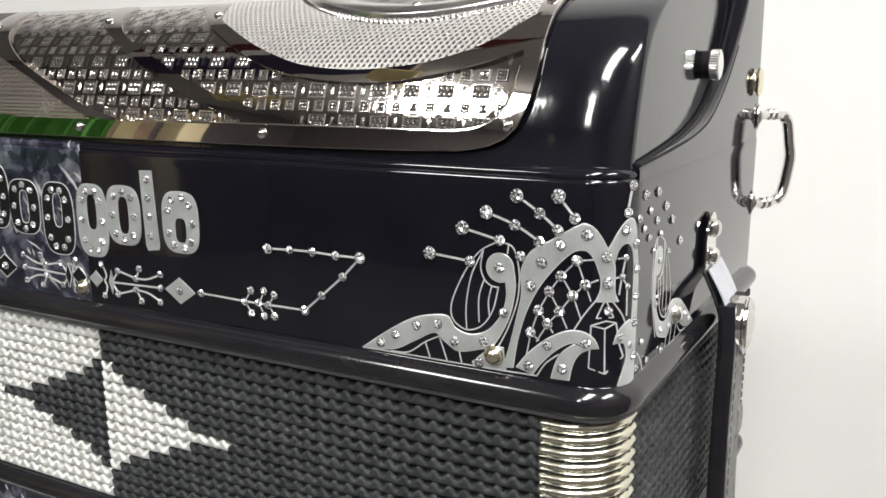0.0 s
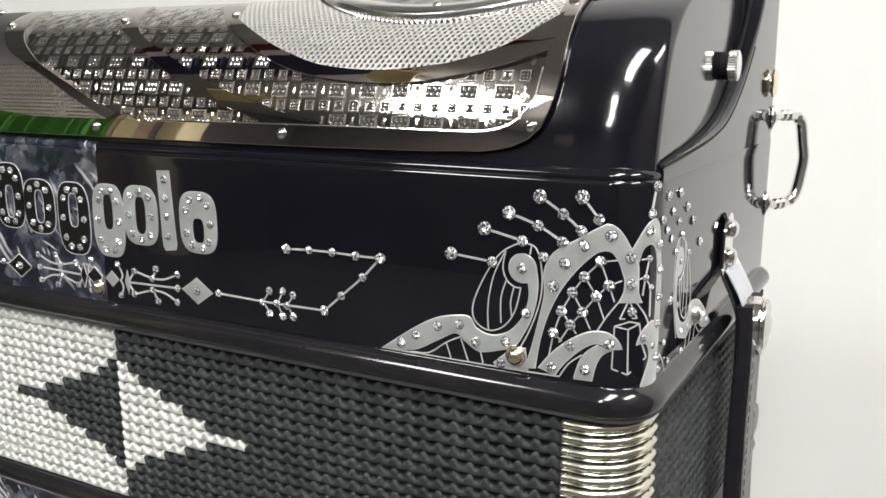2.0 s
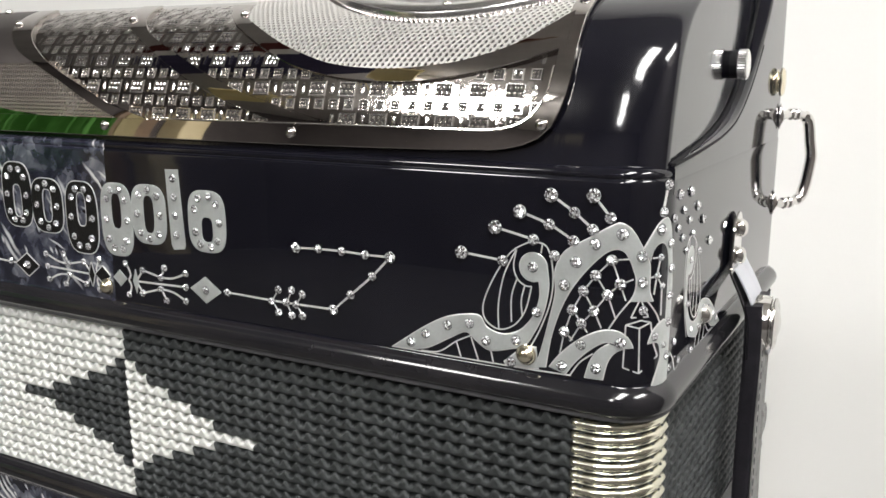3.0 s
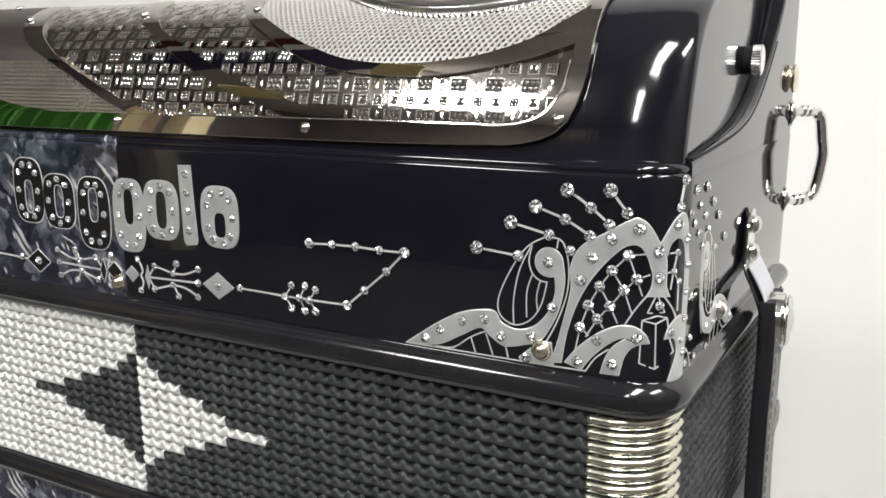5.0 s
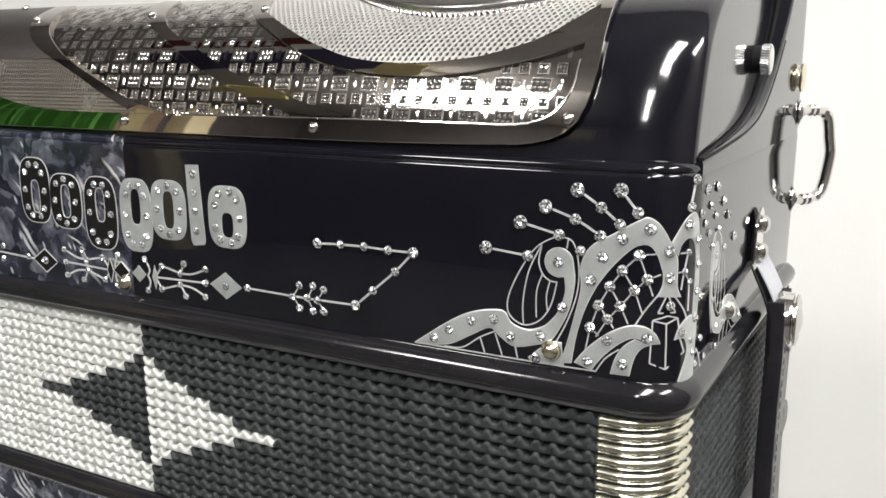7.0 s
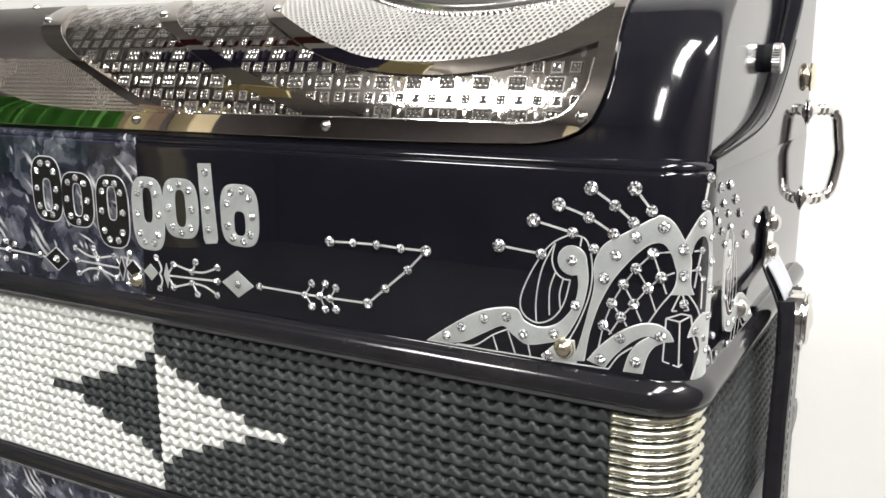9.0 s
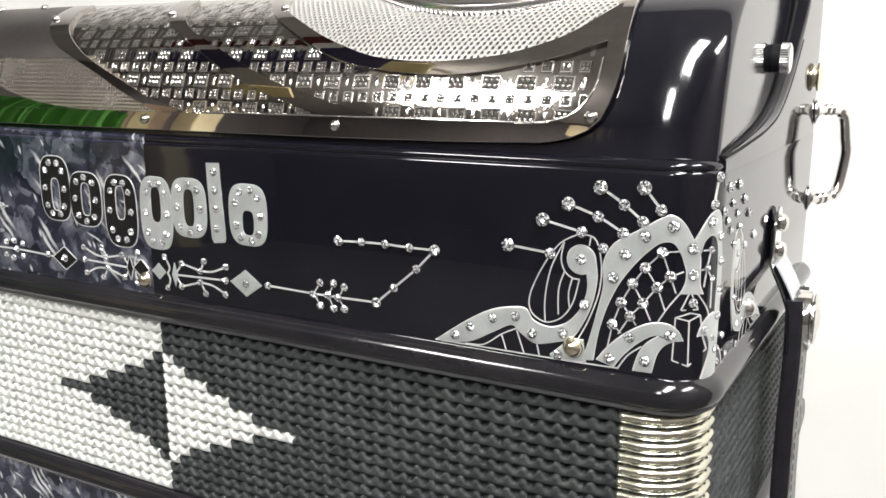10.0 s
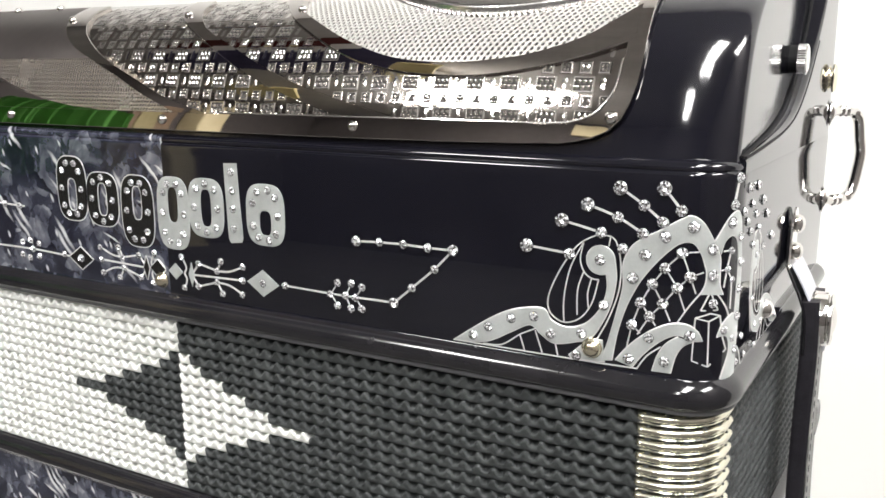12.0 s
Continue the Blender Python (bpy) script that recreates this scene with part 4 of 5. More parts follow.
# tower at the corner: pointed arch, triangle, prism
lines([[(-16.4, 27.5), (-12.7, 33.9), (-8.2, 38.6), (-3.6, 34.4), (-1.2, 29.0)], [(-7.7, 37.7), (-10.2, 31.7)], [(-10.2, 31.7), (-5.4, 32.6)], [(-7.7, 37.7), (-5.4, 32.6)],
       [(-11.6, 29.4), (-7.3, 31.3)], [(-7.3, 31.3), (-4.6, 31.0)], [(-11.6, 29.4), (-7.6, 28.9)], [(-7.6, 28.9), (-4.6, 31.0)], [(-11.6, 29.4), (-11.9, 16.5)], [(-7.6, 28.9), (-7.2, 15.4)],
       [(-11.9, 16.5), (-7.2, 15.4)], [(-7.2, 15.4), (-2.1, 21.0)], [(-4.6, 31.0), (-3.4, 24.4)], [(-3.4, 24.4), (-2.1, 21.0)]], 0.42)
stones([(-6.9, 34.4)], 3.0)
lines([[(-4.9, 49.6), (-2.6, 49.9)], [(-2.6, 49.9), (-3.5, 44.5)], [(-3.5, 44.5), (-5.2, 44.0)], [(-3.5, 44.5), (-1.8, 41.6)], [(-3.5, 44.5), (-4.1, 39.2)], [(-1.8, 41.6), (-1.6, 33.0)]], 0.42)
stones([(-2.6, 49.9), (-3.5, 44.5), (-1.8, 41.6)], 2.2)

# low waves
inlay_band([(-34.5, 13.0), (-30.5, 18.3), (-24.7, 23.5), (-18.9, 26.7), (-13.9, 27.4), (-10.6, 25.6), (-9.0, 22.8)],
           [(-28.9, 11.4), (-26.2, 15.4), (-22.3, 19.6), (-18.7, 22.3), (-15.6, 23.3), (-12.0, 22.3), (-9.2, 22.6)], 0.25)
inlay_band([(-23.3, 11.3), (-22.0, 16.2), (-19.8, 20.2), (-16.2, 23.2)], [(-17.4, 11.5), (-16.2, 17.1), (-14.3, 20.5), (-11.5, 22.2)], 0.23)
lines([[(-27.6, 11.4), (-24.8, 15.8), (-20.8, 19.2)]], 0.42, True)
inlay_band([(-5.3, 24.6), (-4.2, 28.1), (-2.0, 31.0), (0.3, 31.6), (3.0, 28.4), (4.0, 22.0), (3.0, 15.0), (0.8, 11.5)],
           [(-5.2, 24.4), (-3.6, 24.9), (-2.2, 24.7), (-1.5, 23.0), (-1.3, 20.6), (-2.0, 17.6), (-2.9, 14.6), (-3.6, 12.0)], 0.27)
stones([(-24.6, 21.4), (-12.9, 23.9), (-30.3, 14.0), (-19.7, 14.8)], 3.3, True, 0.25)
stones([(-3.3, 26.8)], 2.6, False, 0.25)
# zigzag line of stones
ZIG = [(-127.9, 40.6), (-118.4, 41.1), (-108.9, 41.3), (-99.5, 41.0), (-90.0, 41.1), (-96.9, 34.0), (-105.7, 26.5), (-112.8, 20.4)]
lines([ZIG[:2], ZIG[1:3], ZIG[2:4], ZIG[3:5], ZIG[4:6], ZIG[5:7], ZIG[6:8], [ZIG[7], (-128.7, 20.2)], [(-128.7, 20.2), (-139.4, 20.2)], [(-139.4, 20.2), (-160.0, 20.6)]], 0.7)
stones(ZIG[:1] + ZIG[4:5] + ZIG[7:], 4.0)
stones(ZIG[1:4] + ZIG[5:7], 3.3)
FLOWER = [(-136.3, 24.6), (-130.4, 25.1), (-125.9, 24.2), (-136.5, 16.2), (-130.7, 15.9), (-126.1, 16.3)]
stones(FLOWER, 3.2)
stones([(-139.4, 20.0), (-133.0, 20.4), (-128.7, 20.1), (-160.0, 20.6)], 3.2)
for a, b in ((0, -139.4), (3, -139.4), (1, -133.0), (4, -133.0), (2, -128.7), (5, -128.7)):
    lines([[(b, 20.2), FLOWER[a]]], 0.42)


def diamond(u, z, a, b, mat, h=0.22, outline_mat=None):
    ribbon("inlay_diamond", [(u - a, z, 0.1), (u - a * 0.45, z, b * 1.1), (u, z, b * 2), (u + a * 0.45, z, b * 1.1), (u + a, z, 0.1)], mat, h, 5, False)
    if outline_mat:
        lines([[(u - a, z), (u, z + b)], [(u, z + b), (u + a, z)], [(u + a, z), (u, z - b)], [(u, z - b), (u - a, z)]], 0.7)


diamond(-170.5, 20.2, 7.6, 5.2, inlay)
stones([(-170.5, 20.2)], 3.2, False, 0.22)

# sprays at both sides of the pearl edge
def spray(sign):
    k = lambda u: CENTRE + sign * (u - CENTRE) if sign < 0 else u
    P = [(-180.1, 25.4), (-191.0, 26.4), (-202.6, 24.3), (-180.4, 20.1), (-180.8, 14.5), (-190.8, 13.6), (-203.3, 15.0), (-211.5, 26.1), (-210.7, 13.6), (-193.1, 22.4), (-193.4, 17.8)]
    P = [(k(u), z) for u, z in P]
    hub = (k(-206.5), 19.4)
    lines([[P[3], hub], [P[0], (k(-187), 22.8), P[9]], [P[9], P[2]], [P[9], P[1]], [P[2], hub], [P[4], (k(-187), 17.2), P[10]], [P[10], P[6]], [P[10], P[5]], [P[6], hub],
           [P[7], (k(-209.4), 22.0), (k(-210.6), 19.6)], [P[8], (k(-209.4), 17.0), (k(-210.6), 19.6)]], 0.75)
    for p in P:
        stone(p[0], p[1], 3.0)
    if sign > 0:
        diamond(k(-206.6), 19.4, 1.6, 5.0, inlay)
        diamond(k(-215.2), 19.8, 3.8, 3.4, inlay)
    else:
        diamond(k(-206.6), 19.4, 1.6, 5.0, dark_inlay, 0.2, wire)
        diamond(k(-213.0), 19.8, 4.2, 3.8, dark_inlay, 0.2, wire)


spray(1)
spray(-1)
diamond(-270.5, 19.3, 7.2, 5.0, dark_inlay, 0.2, wire)
stones([(-270.5, 19.3)], 3.6, False, 0.2)
lines([[(-277.5, 19.4), (-301.0, 20.2)], [(-301.0, 20.2), (-345.0, 19.8)], [(-330.0, 39.8), (-305.0, 39.2)]], 0.75)
stones([(-281.2, 19.9), (-301.8, 20.3), (-308.5, 22.9), (-303.2, 24.0), (-309.3, 17.0), (-304.4, 16.0), (-318.3, 39.6), (-308.1, 39.3), (-297.5, 23.0), (-298.0, 17.2)], 3.2)

# gold rivets
rivet = part("rivet", lathe_bm([(0, 3.0 * MM), (1.4 * MM, 2.75 * MM), (2.4 * MM, 1.95 * MM), (2.95 * MM, 0.8 * MM), (3.1 * MM, 0.5 * MM), (3.3 * MM, 0.4 * MM), (3.3 * MM, 0.0)], 20), gold, ornament, "round-headed brass rivet", True)
for k, (u, z) in enumerate([(-41.8, 15.6), (-222.9, 15.4)]):
    m = Matrix.Translation((u * MM, -0.1 * MM, z * MM)) @ Matrix.Rotation(radians(90), 4, "X")
    if k == 0:
        rivet.matrix_local = m
    else:
        share("rivet", rivet, ornament, m)
side_rivet = part("rivet", lathe_bm([(0, 3.4 * MM), (1.5 * MM, 3.1 * MM), (2.7 * MM, 2.2 * MM), (3.3 * MM, 0.9 * MM), (3.5 * MM, 0.5 * MM), (3.8 * MM, 0.4 * MM), (3.8 * MM, 0.0)], 20), chrome, ornament, "round-headed chrome rivet", True)
side_rivet.matrix_local = Matrix.Translation(((PANEL_SIDE + SLANT * 41.0) * MM, 57.0 * MM, 19.2 * MM)) @ Matrix.Rotation(radians(90), 4, "Y")


# emblem of rounded plates, each with a long slot, set with stones
def slot_ring(count, r, hw, hh):
    """Rounded-end outline, hw and hh being its half width and half height."""
    pts = []
    for i in range(count):
        a = 2 * math.pi * i / count
        c, s = math.cos(a), math.sin(a)
        pts.append((hw * math.copysign(abs(c) ** r, c), hh * math.copysign(abs(s) ** r, s)))
    return pts


emblem = tagged(new("emblem"), "row of rounded emblem plates set with rhinestones")
emblem.parent = accordion


def emblem_plate(u, z, hw, hh, slot_z, slot_h, light, count):
    n = 40
    outer, inner = slot_ring(n, 0.62, hw, hh), slot_ring(n, 0.62, hw * 0.3, slot_h)
    verts, faces = [], []
    loops = [(outer, 0.0, 0, 1.0), (outer, 0.2, 0, 1.0), (outer, 0.28, 0, 0.97), (inner, 0.28, slot_z, 1.06), (inner, 0.2, slot_z, 1.0), (inner, 0.0, slot_z, 1.0)]
    for pts, h, dz, q in loops:
        for x, y in pts:
            verts.append(((u + x * q) * MM, -h * MM, (z + y * q + dz) * MM))
    for i in range(len(loops) - 1):
        for k in range(n):
            l = (k + 1) % n
            faces.append((i * n + k, i * n + l, (i + 1) * n + l, (i + 1) * n + k))
    mesh_object("emblem_plate", verts, faces, inlay if light else dark_inlay, emblem, False)
    if not light:
        lines([[(u + x, z + y) for x, y in outer + outer[:1]], [(u + x, z + y + slot_z) for x, y in inner + inner[:1]]], 0.75, False, emblem)
    ring = slot_ring(count, 0.75, hw * 0.66, hh * 0.82)
    for x, y in ring:
        stone(u + x, z + y, 3.1, 0.28, emblem)


emblem_plate(-272.6, 49.4, 9.0, 13.6, -2.6, 7.0, False, 10)
emblem_plate(-254.3, 46.0, 9.2, 11.2, 0.0, 7.0, False, 8)
emblem_plate(-234.2, 42.6, 9.0, 14.6, 3.4, 7.0, False, 10)
emblem_plate(-214.4, 43.4, 8.6, 14.6, 3.4, 7.0, True, 10)
emblem_plate(-197.0, 46.8, 9.0, 11.6, 0.0, 7.2, True, 8)
ribbon("emblem_bar", [(-183.9, 64.8, 6.4), (-183.4, 52.0, 6.6), (-182.8, 40.0, 7.0), (-182.6, 36.2, 7.0), (-182.4, 34.6, 5.4)], inlay, 0.28, 6, False, emblem)
for z in (61.5, 54.5, 47.5, 40.0):
    stone(-183.4, z, 3.1, 0.28, emblem)
emblem_plate(-168.0, 46.4, 9.0, 11.6, -3.0, 4.6, True, 9)

# ---- fittings on the side of the case ----
def side_x(y):
    return PANEL_SIDE + SLANT * (y - PANEL_R)


def along_x(x, y, z):
    """Turns a lathe's axis from z to +x and places it."""
    return Matrix.Translation((x * MM, y * MM, z * MM)) @ Matrix.Rotation(radians(90), 4, "Y")


def knurled(r, length, teeth=36):
    bm = bmesh.new()
    rings = []
    for zz, q in ((0, 0.9), (0.4, 1.0), (length - 0.5, 1.0), (length, 0.9)):
        rings.append([bm.verts.new((MM * r * q * (1 if k % 2 else 0.95) * math.cos(math.pi * k / teeth), MM * r * q * (1 if k % 2 else 0.95) * math.sin(math.pi * k / teeth), zz * MM)) for k in range(2 * teeth)])
    for a, b in zip(rings, rings[1:]):
        for k in range(2 * teeth):
            bm.faces.new((a[k], a[(k + 1) % (2 * teeth)], b[(k + 1) % (2 * teeth)], b[k]))
    bm.faces.new(rings[0])
    bm.faces.new(rings[-1])
    return bm


knob = tagged(new("knob"), "knurled chrome knob on a black stem")
knob.parent = accordion
knob.matrix_local = along_x(-3.7, 98.0, 102.6)
part("stem", lathe_bm([(0, 0), (5.0 * MM, 0), (5.0 * MM, 3.4 * MM), (0, 3.4 * MM)], 24), rubber, knob, smooth=True)
cap = part("cap", knurled(5.5, 3.6), satin_chrome, knob)
cap.location = (0, 0, 3.1 * MM)
part("cap_face", lathe_bm([(4.95 * MM, 6.65 * MM), (4.1 * MM, 7.0 * MM), (2.0 * MM, 7.2 * MM), (0, 7.2 * MM)], 24), satin_chrome, knob, smooth=True)

button = part("strap_button", lathe_bm([(0, 0), (5.6 * MM, 0), (6.2 * MM, 0.7 * MM), (5.8 * MM, 1.5 * MM), (4.8 * MM, 1.8 * MM), (4.8 * MM, 2.4 * MM), (6.6 * MM, 2.7 * MM), (6.8 * MM, 3.6 * MM), (5.6 * MM, 4.6 * MM), (2.4 * MM, 5.0 * MM), (0, 5.1 * MM)], 28), gold, accordion, "grooved brass strap button", True)
button.matrix_local = along_x(side_x(172) - 1.6, 172.0, 95.2) @ Matrix.Scale(0.9, 4)

# hinged chrome loop
loop = tagged(new("strap_loop"), "hinged chrome strap loop")
loop.parent = accordion
loop.location = (side_x(179) * MM - 0.5 * MM, 179 * MM, -1.2 * MM)
D = (0.54, 0.84)


def lp(d, z):
    return (d * D[0] * MM, d * D[1] * MM, z * MM)


shape = smooth_curve([(2.0, 81.0), (8.0, 81.8), (16.0, 81.4), (20.6, 79.4), (22.6, 75.5), (24.0, 69.0), (25.6, 62.0), (24.4, 54.0), (22.6, 47.2), (20.4, 43.4), (16.0, 41.6), (8.0, 41.0), (2.0, 42.0)], 6)
part("loop_bar", tube_bm([lp(d, z) for d, z in shape], [(2.6 if 41.9 < z < 80.8 else 1.9) * MM for d, z in shape], 12), chrome, loop, smooth=True)
part("loop_pin", lathe_bm([(0, -6 * MM), (0.9 * MM, -3.4 * MM), (2.1 * MM, -1.4 * MM), (2.2 * MM, 1.4 * MM), (0.9 * MM, 3.4 * MM), (0, 6 * MM)], 14), chrome, loop, smooth=True).location = lp(1.8, 81.0)
part("loop_pin", lathe_bm([(0, -6 * MM), (0.9 * MM, -3.4 * MM), (2.1 * MM, -1.4 * MM), (2.2 * MM, 1.4 * MM), (0.9 * MM, 3.4 * MM), (0, 6 * MM)], 14), chrome, loop, smooth=True).location = lp(1.8, 42.0)
collar = part("loop_collar", lathe_bm([(1.9 * MM, -1.6 * MM), (2.6 * MM, -0.8 * MM), (2.6 * MM, 0.8 * MM), (1.9 * MM, 1.6 * MM)], 14), chrome, loop, smooth=True)
collar.location = lp(25.6, 62.0)
for d, z in ((9.0, 81.8), (12.6, 81.7), (9.0, 41.1), (12.6, 41.2)):
    share("loop_collar", collar, loop, Matrix.Translation(lp(d, z)) @ Matrix.Rotation(radians(63), 4, "Z") @ Matrix.Rotation(radians(90), 4, "Y"))

# bellows strap with its bracket and snap
strap = tagged(new("bellows_strap"), "black stitched leather bellows strap with chrome bracket and snap")
strap.parent = accordion
SY0, SY1 = 90.0, 114.0
sx = side_x(100) + 0.65
plate = bmesh.new()
rim = [(90.0, 26.0), (108.0, 26.0)] + [(99.0 + 9.0 * math.cos(a), 40.0 + 8.6 * math.sin(a)) for a in np.linspace(0, math.pi, 13)]
base = plate.faces.new([plate.verts.new(((sx + 0.4) * MM, y * MM, z * MM)) for y, z in rim])
up = bmesh.ops.extrude_face_region(plate, geom=[base])
bmesh.ops.translate(plate, vec=(0.7 * MM, 0, 0), verts=[v for v in up["geom"] if isinstance(v, bmesh.types.BMVert)])
bracket = part("bracket", plate, chrome, strap, "chrome fixing plate with a rounded end", True)
bolt = part("bracket_screw", lathe_bm([(0, 4.2 * MM), (1.6 * MM, 3.8 * MM), (2.7 * MM, 2.6 * MM), (3.0 * MM, 1.0 * MM), (2.4 * MM, 0)], 18), chrome, strap, "domed screw", True)
bolt.matrix_local = along_x(sx + 0.9, 99.0, 42.4) @ Matrix.Diagonal((1.2, 1.2, 0.85, 1))
share("bracket_screw", bolt, strap, along_x(sx + 0.9, 99.0, 31.8) @ Matrix.Diagonal((1.2, 1.2, 0.85, 1)))


def strap_band(name, path, y0, y1, mat, thick, parent):
    """A leather band along (x, z) points, y0 to y1 wide."""
    c = smooth_curve(path, 8)
    d = np.gradient(c, axis=0)
    d /= np.linalg.norm(d, axis=1)[:, None]
    n = np.stack([-d[:, 1], d[:, 0]], axis=1)
    verts, faces = [], []
    ring = [(-0.5, y0 + 0.4), (-0.5, y1 - 0.4), (-0.3, y1), (0.3, y1), (0.5, y1 - 0.4), (0.5, y0 + 0.4), (0.3, y0), (-0.3, y0)]
    m = len(ring)
    for p, q in zip(c, n):
        for t, y in ring:
            verts.append(((p[0] + q[0] * t * thick) * MM, y * MM, (p[1] + q[1] * t * thick) * MM))
    for i in range(len(c) - 1):
        for k in range(m):
            faces.append((i * m + k, i * m + (k + 1) % m, (i + 1) * m + (k + 1) % m, (i + 1) * m + k))
    faces.append(tuple(range(m)))
    faces.append(tuple(reversed(range((len(c) - 1) * m, len(c) * m))))
    return mesh_object(name, verts, faces, mat, parent, False)


strap_band("strap_tab", [(sx - 0.2, 42.0), (sx - 0.2, 34.0), (sx + 0.4, 27.0), (sx + 4.9, 17.0), (sx + 7.6, 8.0), (sx + 8.2, -6.0)], SY0, SY1, patent, 1.0, strap)
strap_band("strap_flap", [(sx + 1.6, 27.5), (sx + 4.8, 22.0), (sx + 7.6, 16.5), (sx + 9.6, 11.5)], SY0 + 3, SY1 + 4, flap_leather, 0.8, strap)
tongue = bmesh.new()
edge = [(101.0, 10.0), (118.0, 10.0)] + [(109.5 + 8.5 * math.cos(a), -2.0 - 6.5 * math.sin(a)) for a in np.linspace(0, math.pi, 11)]
face = tongue.faces.new([tongue.verts.new(((sx + 13.6) * MM, y * MM, z * MM)) for y, z in edge])
grown = bmesh.ops.extrude_face_region(tongue, geom=[face])
bmesh.ops.translate(tongue, vec=(0.9 * MM, 0, 0), verts=[v for v in grown["geom"] if isinstance(v, bmesh.types.BMVert)])
part("flap_tongue", tongue, flap_leather, strap, "rounded white end of the leather flap")
strap_band("strap_band", [(sx + 9.2, 14.6), (sx + 9.6, 9.0), (sx + 9.8, 3.0), (sx + 10.0, -10.0), (sx + 9.7, -30.0), (sx + 9.7, -60.0), (sx + 10.3, -78.0), (sx + 11.3, -95.0), (sx + 9.7, -125.0)], SY0 + 1, SY1 + 2, leather, 6.2, strap)
strap_band("strap_lining", [(sx + 12.9, 2.0), (sx + 13.1, -10.0), (sx + 13.1, -30.0), (sx + 13.4, -60.0), (sx + 13.9, -78.0), (sx + 14.7, -95.0), (sx + 13.3, -125.0)], SY0 + 2.5, SY1 + 3, grey_edge, 0.8, strap)
stitch = part("stitch", box_bm(-0.2 * MM, 0.15 * MM, 4.2 * MM, 4.9 * MM, -1.3 * MM, 1.3 * MM), leather, strap)
for k in range(26):
    z = -4.0 - 4.4 * k
    x = np.interp(z, [-125, -95, -78, -60, -30, -10, 2], [13.75, 15.15, 14.35, 13.85, 13.55, 13.55, 13.35]) + sx
    m = Matrix.Translation((x * MM, SY0 * MM, z * MM))
    if k == 0:
        stitch.matrix_local = m
    else:
        share("stitch", stitch, strap, m)
SNAP = ((0, 0), (9.6, 0), (10.2, 0.2), (10.4, 0.7), (10.4, 1.2), (10.4, 5.4), (10.3, 5.9), (9.8, 6.1), (9.1, 6.15), (9.0, 6.3), (9.0, 6.7), (9.3, 6.8), (9.8, 6.9), (9.9, 7.2), (9.8, 7.6), (9.3, 8.0), (8.7, 8.2), (8.1, 8.0), (7.7, 7.5), (7.2, 7.4), (6.4, 7.9), (4.6, 8.8), (2.4, 9.4), (0, 9.6))
snap = part("snap", lathe_bm([(r * MM, h * MM) for r, h in SNAP], 40), chrome, strap, "domed chrome snap", True)
snap.matrix_local = along_x(sx + 8.8, 102.0, 6.0)
# grey stand-in for the back end of the bass case lip
strap_band("bass_lip_end", [(sx + 13.4, -32.0), (sx + 13.9, -35.0), (sx + 13.9, -40.0), (sx + 13.3, -44.0)], SY1 - 6, SY1 + 3, grey_edge, 1.6, strap)


# ---- the room ----
TABLE = -0.1815


def room_box(name, x0, x1, y0, y1, z0, z1, mat, label, kind="structure", category=""):
    ob = part(name, box_bm(x0, x1, y0, y1, z0, z1), mat)
    return tagged(ob, label, category, "", kind)


FLOOR = TABLE - 0.75
CEIL = FLOOR + 2.7
room_box("floor", -4.2, 3.2, -4.2, 0.7, FLOOR - 0.1, FLOOR, carpet, "dark grey carpeted floor of the room")
tagged(part("ceiling", box_bm(-4.2, 3.2, -4.2, 0.7, CEIL, CEIL + 0.1), ceiling_paint), "pale painted ceiling", "", "", "structure")
room_box("wall_north", -4.2, 3.2, 0.6, 0.7, FLOOR, CEIL, wall_white, "plain white wall behind the stand")
room_box("wall_east", 1.6, 1.7, -4.2, 0.6, FLOOR, CEIL, wall_brown, "dark brown panelled side wall")
room_box("wall_west", -3.1, -3.0, -4.2, 0.6, FLOOR, CEIL, wall_dark, "dark charcoal side wall")
room_box("wall_south", -3.0, 1.6, -3.6, -3.5, FLOOR, CEIL, wall_dark, "dark charcoal wall across the room")

stand = tagged(new("display_stand"), "low white laminate display stand carrying the accordion", "stand")
part("top_board", box_bm(-0.47, 0.02, -0.02, 0.22, TABLE - 0.03, TABLE, 0.003), table_white, stand)
part("plinth", box_bm(-0.45, 0.0, 0.0, 0.2, FLOOR, TABLE - 0.03, 0.003), table_white, stand)


def ceiling_light(x, y, w, d, turn=0.0):
    lamp = tagged(new("ceiling_light"), "lit rectangular fluorescent ceiling light, the rightmost of the four being an added fill", "ceiling light", "ceiling lights")
    lamp.location = (x, y, CEIL)
    lamp.rotation_euler = (0, 0, radians(turn))
    bm = bmesh.new()
    for a in (box_bm(-w / 2 - 0.02, w / 2 + 0.02, -d / 2 - 0.02, -d / 2, -0.035, 0), box_bm(-w / 2 - 0.02, w / 2 + 0.02, d / 2, d / 2 + 0.02, -0.035, 0),
              box_bm(-w / 2 - 0.02, -w / 2, -d / 2, d / 2, -0.035, 0), box_bm(w / 2, w / 2 + 0.02, -d / 2, d / 2, -0.035, 0)):
        me = bpy.data.meshes.new("rim")
        a.to_mesh(me)
        a.free()
        bm.from_mesh(me)
        bpy.data.meshes.remove(me)
    part("lamp_frame", bm, table_white, lamp)
    part("diffuser", box_bm(-w / 2, w / 2, -d / 2, d / 2, -0.07, -0.03, 0.006), lamp_glow, lamp)


ceiling_light(-1.44, -2.29, 0.5, 0.8, -32)
ceiling_light(0.47, -1.08, 0.3, 1.25)
ceiling_light(0.19, -2.5, 0.2, 1.0)
# added fill lamp that brightens the white wall, no known fixture there
ceiling_light(1.35, -0.35, 0.3, 0.8)


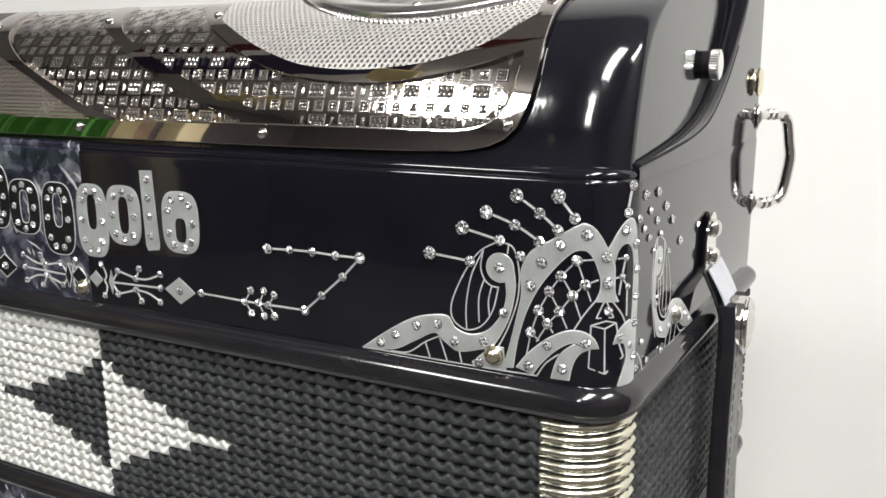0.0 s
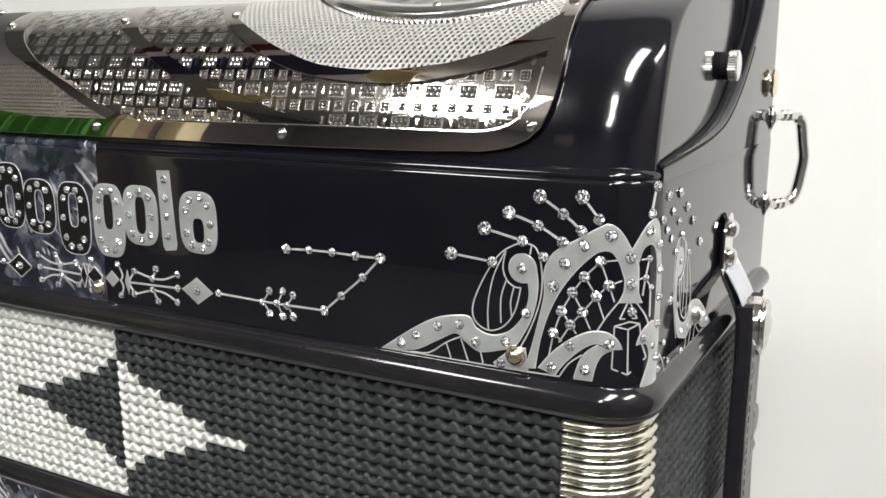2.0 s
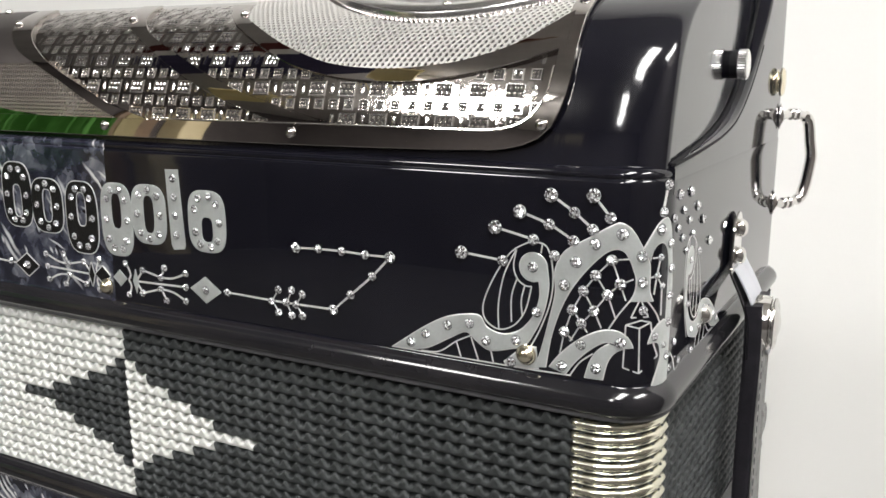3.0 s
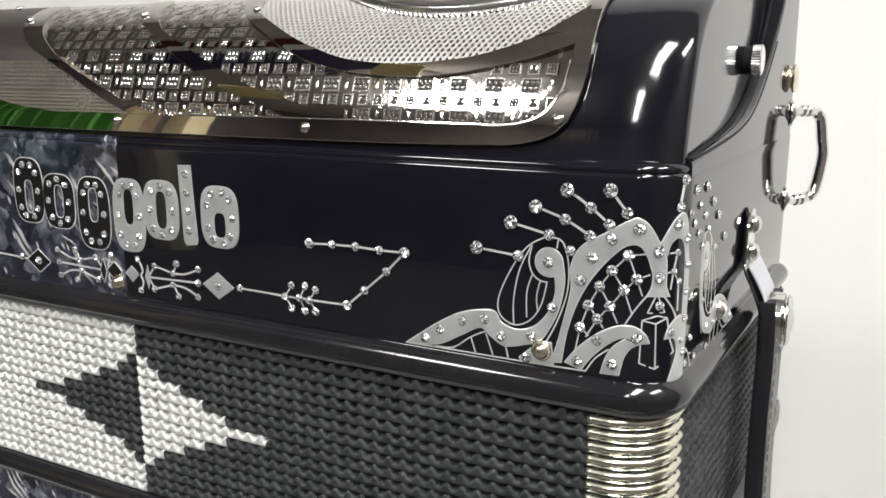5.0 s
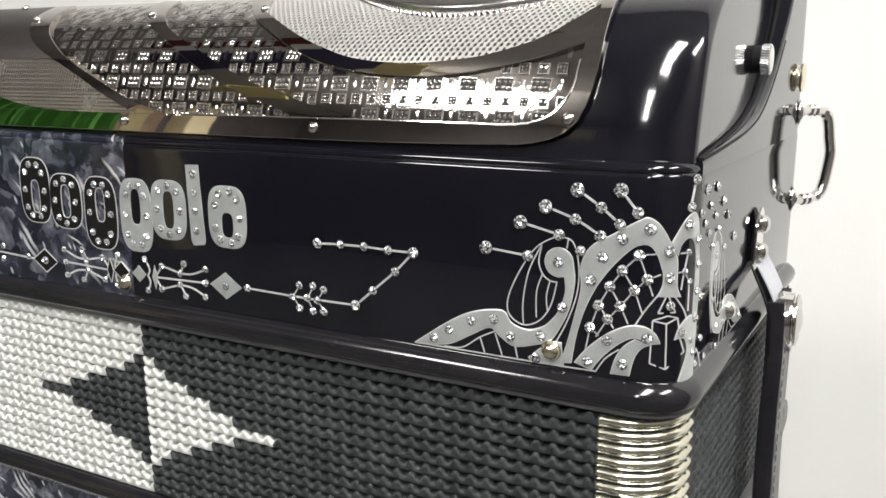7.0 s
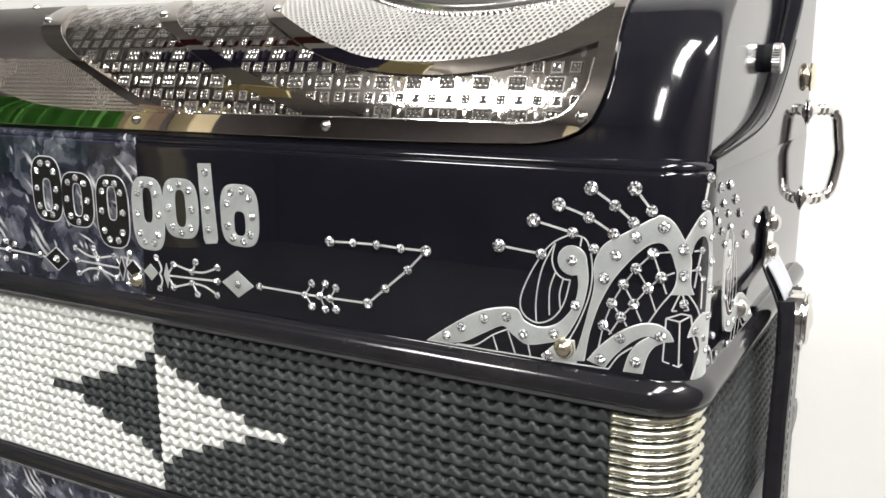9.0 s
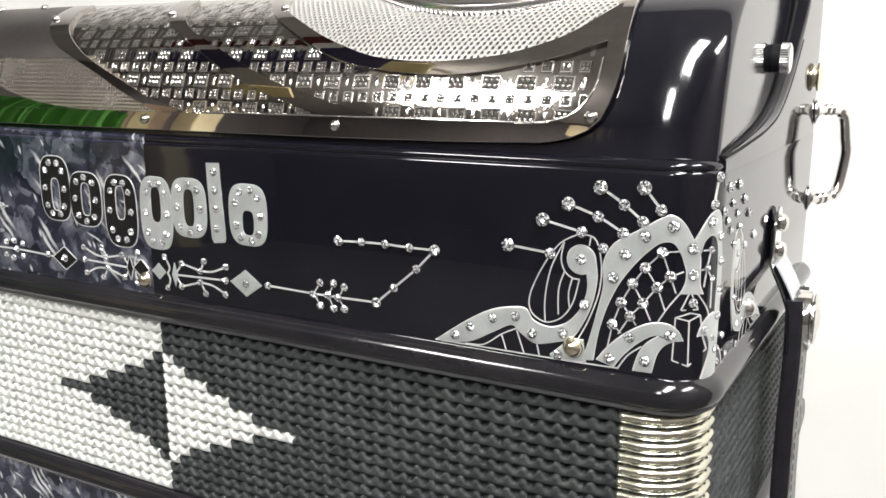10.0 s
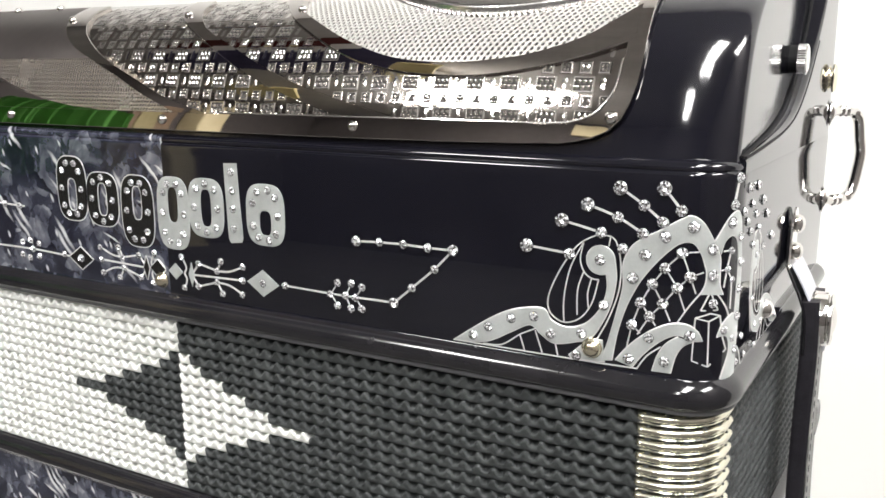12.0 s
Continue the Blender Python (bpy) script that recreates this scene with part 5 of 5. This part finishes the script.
# things across the room that show in the polished metal
def banner(x0, x1, edges, z, skew):
    """A striped cloth slung flat under the ceiling between two rods, its ends running aslant."""
    ob = tagged(new("banner"), "striped cloth banner slung flat under the ceiling", "banner")
    for (a, b), mat, name in zip(zip(edges, edges[1:]), (red_paint, table_white, navy_paint), ("red_stripe", "white_stripe", "blue_stripe")):
        bm = bmesh.new()
        n = 24
        grid = [[bm.verts.new((x0 + (x1 - x0) * i / n + skew * y, y, z + 0.015 * math.sin(0.9 * i + 3 * y))) for y in (a, b)] for i in range(n + 1)]
        for p, q in zip(grid, grid[1:]):
            bm.faces.new((p[0], q[0], q[1], p[1]))
        geom = bmesh.ops.extrude_face_region(bm, geom=bm.faces[:])
        bmesh.ops.translate(bm, vec=(0, 0, 0.006), verts=[v for v in geom["geom"] if isinstance(v, bmesh.types.BMVert)])
        part(name, bm, mat, ob, smooth=True)
    for x in (x0, x1):
        part("rod", tube_bm([(x + skew * y, y, z + 0.02) for y in (edges[0] + 0.05, edges[-1] - 0.05)], 0.012), brown_wood, ob, smooth=True)


banner(-1.75, -0.55, [-0.22, -0.56, -0.84, -1.72], CEIL - 0.045, 0.52)


def hung_cloth(name, start, along, normal, width, z0, z1, fold, mat, label, category):
    """A cloth hanging in folds from start along a wall."""
    bm = bmesh.new()
    n = 96
    cols = []
    for i in range(n + 1):
        q = width * i / n
        h = fold * (math.sin(i * 0.9) + 0.45 * math.sin(i * 2.3))
        x, y = (start[k] + along[k] * q + normal[k] * h for k in range(2))
        cols.append([bm.verts.new((x, y, z)) for z in (z0, z1)])
    for p, q in zip(cols, cols[1:]):
        bm.faces.new((p[0], q[0], q[1], p[1]))
    extra = bmesh.ops.extrude_face_region(bm, geom=bm.faces[:])
    bmesh.ops.translate(bm, vec=(-0.005 * normal[0], -0.005 * normal[1], 0), verts=[v for v in extra["geom"] if isinstance(v, bmesh.types.BMVert)])
    tagged(part(name, bm, mat, smooth=True), label, category)


hung_cloth("green_curtain", (-2.93, -1.56), (0, -1), (1, 0), 0.66, -0.3, 1.04, 0.035, green_paint, "bright green hanging cloth on the far wall", "curtain")
tagged(part("beige_pillar", box_bm(-3.0, -2.86, -2.70, -2.55, FLOOR, 1.5, 0.01), beige_paint), "pale beige square pillar", "pillar", "", "structure")
cabinet = tagged(new("tall_cabinet"), "tall brown wooden cabinet with an olive door", "cabinet")
part("carcass", box_bm(-2.995, -2.96, -2.48, -2.24, FLOOR, 1.3, 0.008), brown_wood, cabinet)
part("door", box_bm(-2.96, -2.95, -2.385, -2.275, FLOOR + 0.1, 1.2, 0.003), olive_paint, cabinet)

def hanging_board(x, y, w, d, turn):
    ob = part("hanging_board", box_bm(-w / 2, w / 2, -d / 2, d / 2, -0.14, -0.12, 0.004), yellow_wood)
    ob.location = (x, y, CEIL)
    ob.rotation_euler = (0, 0, radians(turn))
    for k in (-1, 1):
        part("hanger", tube_bm([(k * w * 0.35, 0, -0.12), (k * w * 0.35, 0, 0)], 0.004, 6), wire, ob)
    tagged(ob, "pale yellow wooden board hung under the ceiling", "board", "hanging boards")


hanging_board(-1.42, -1.62, 0.16, 0.26, -35)
hanging_board(-2.35, -2.08, 0.3, 0.42, -30)
tagged(part("notice_board", box_bm(-1.40, -1.23, -3.5, -3.47, 1.53, 1.71, 0.004), beige_paint), "beige notice board on the far wall", "board")
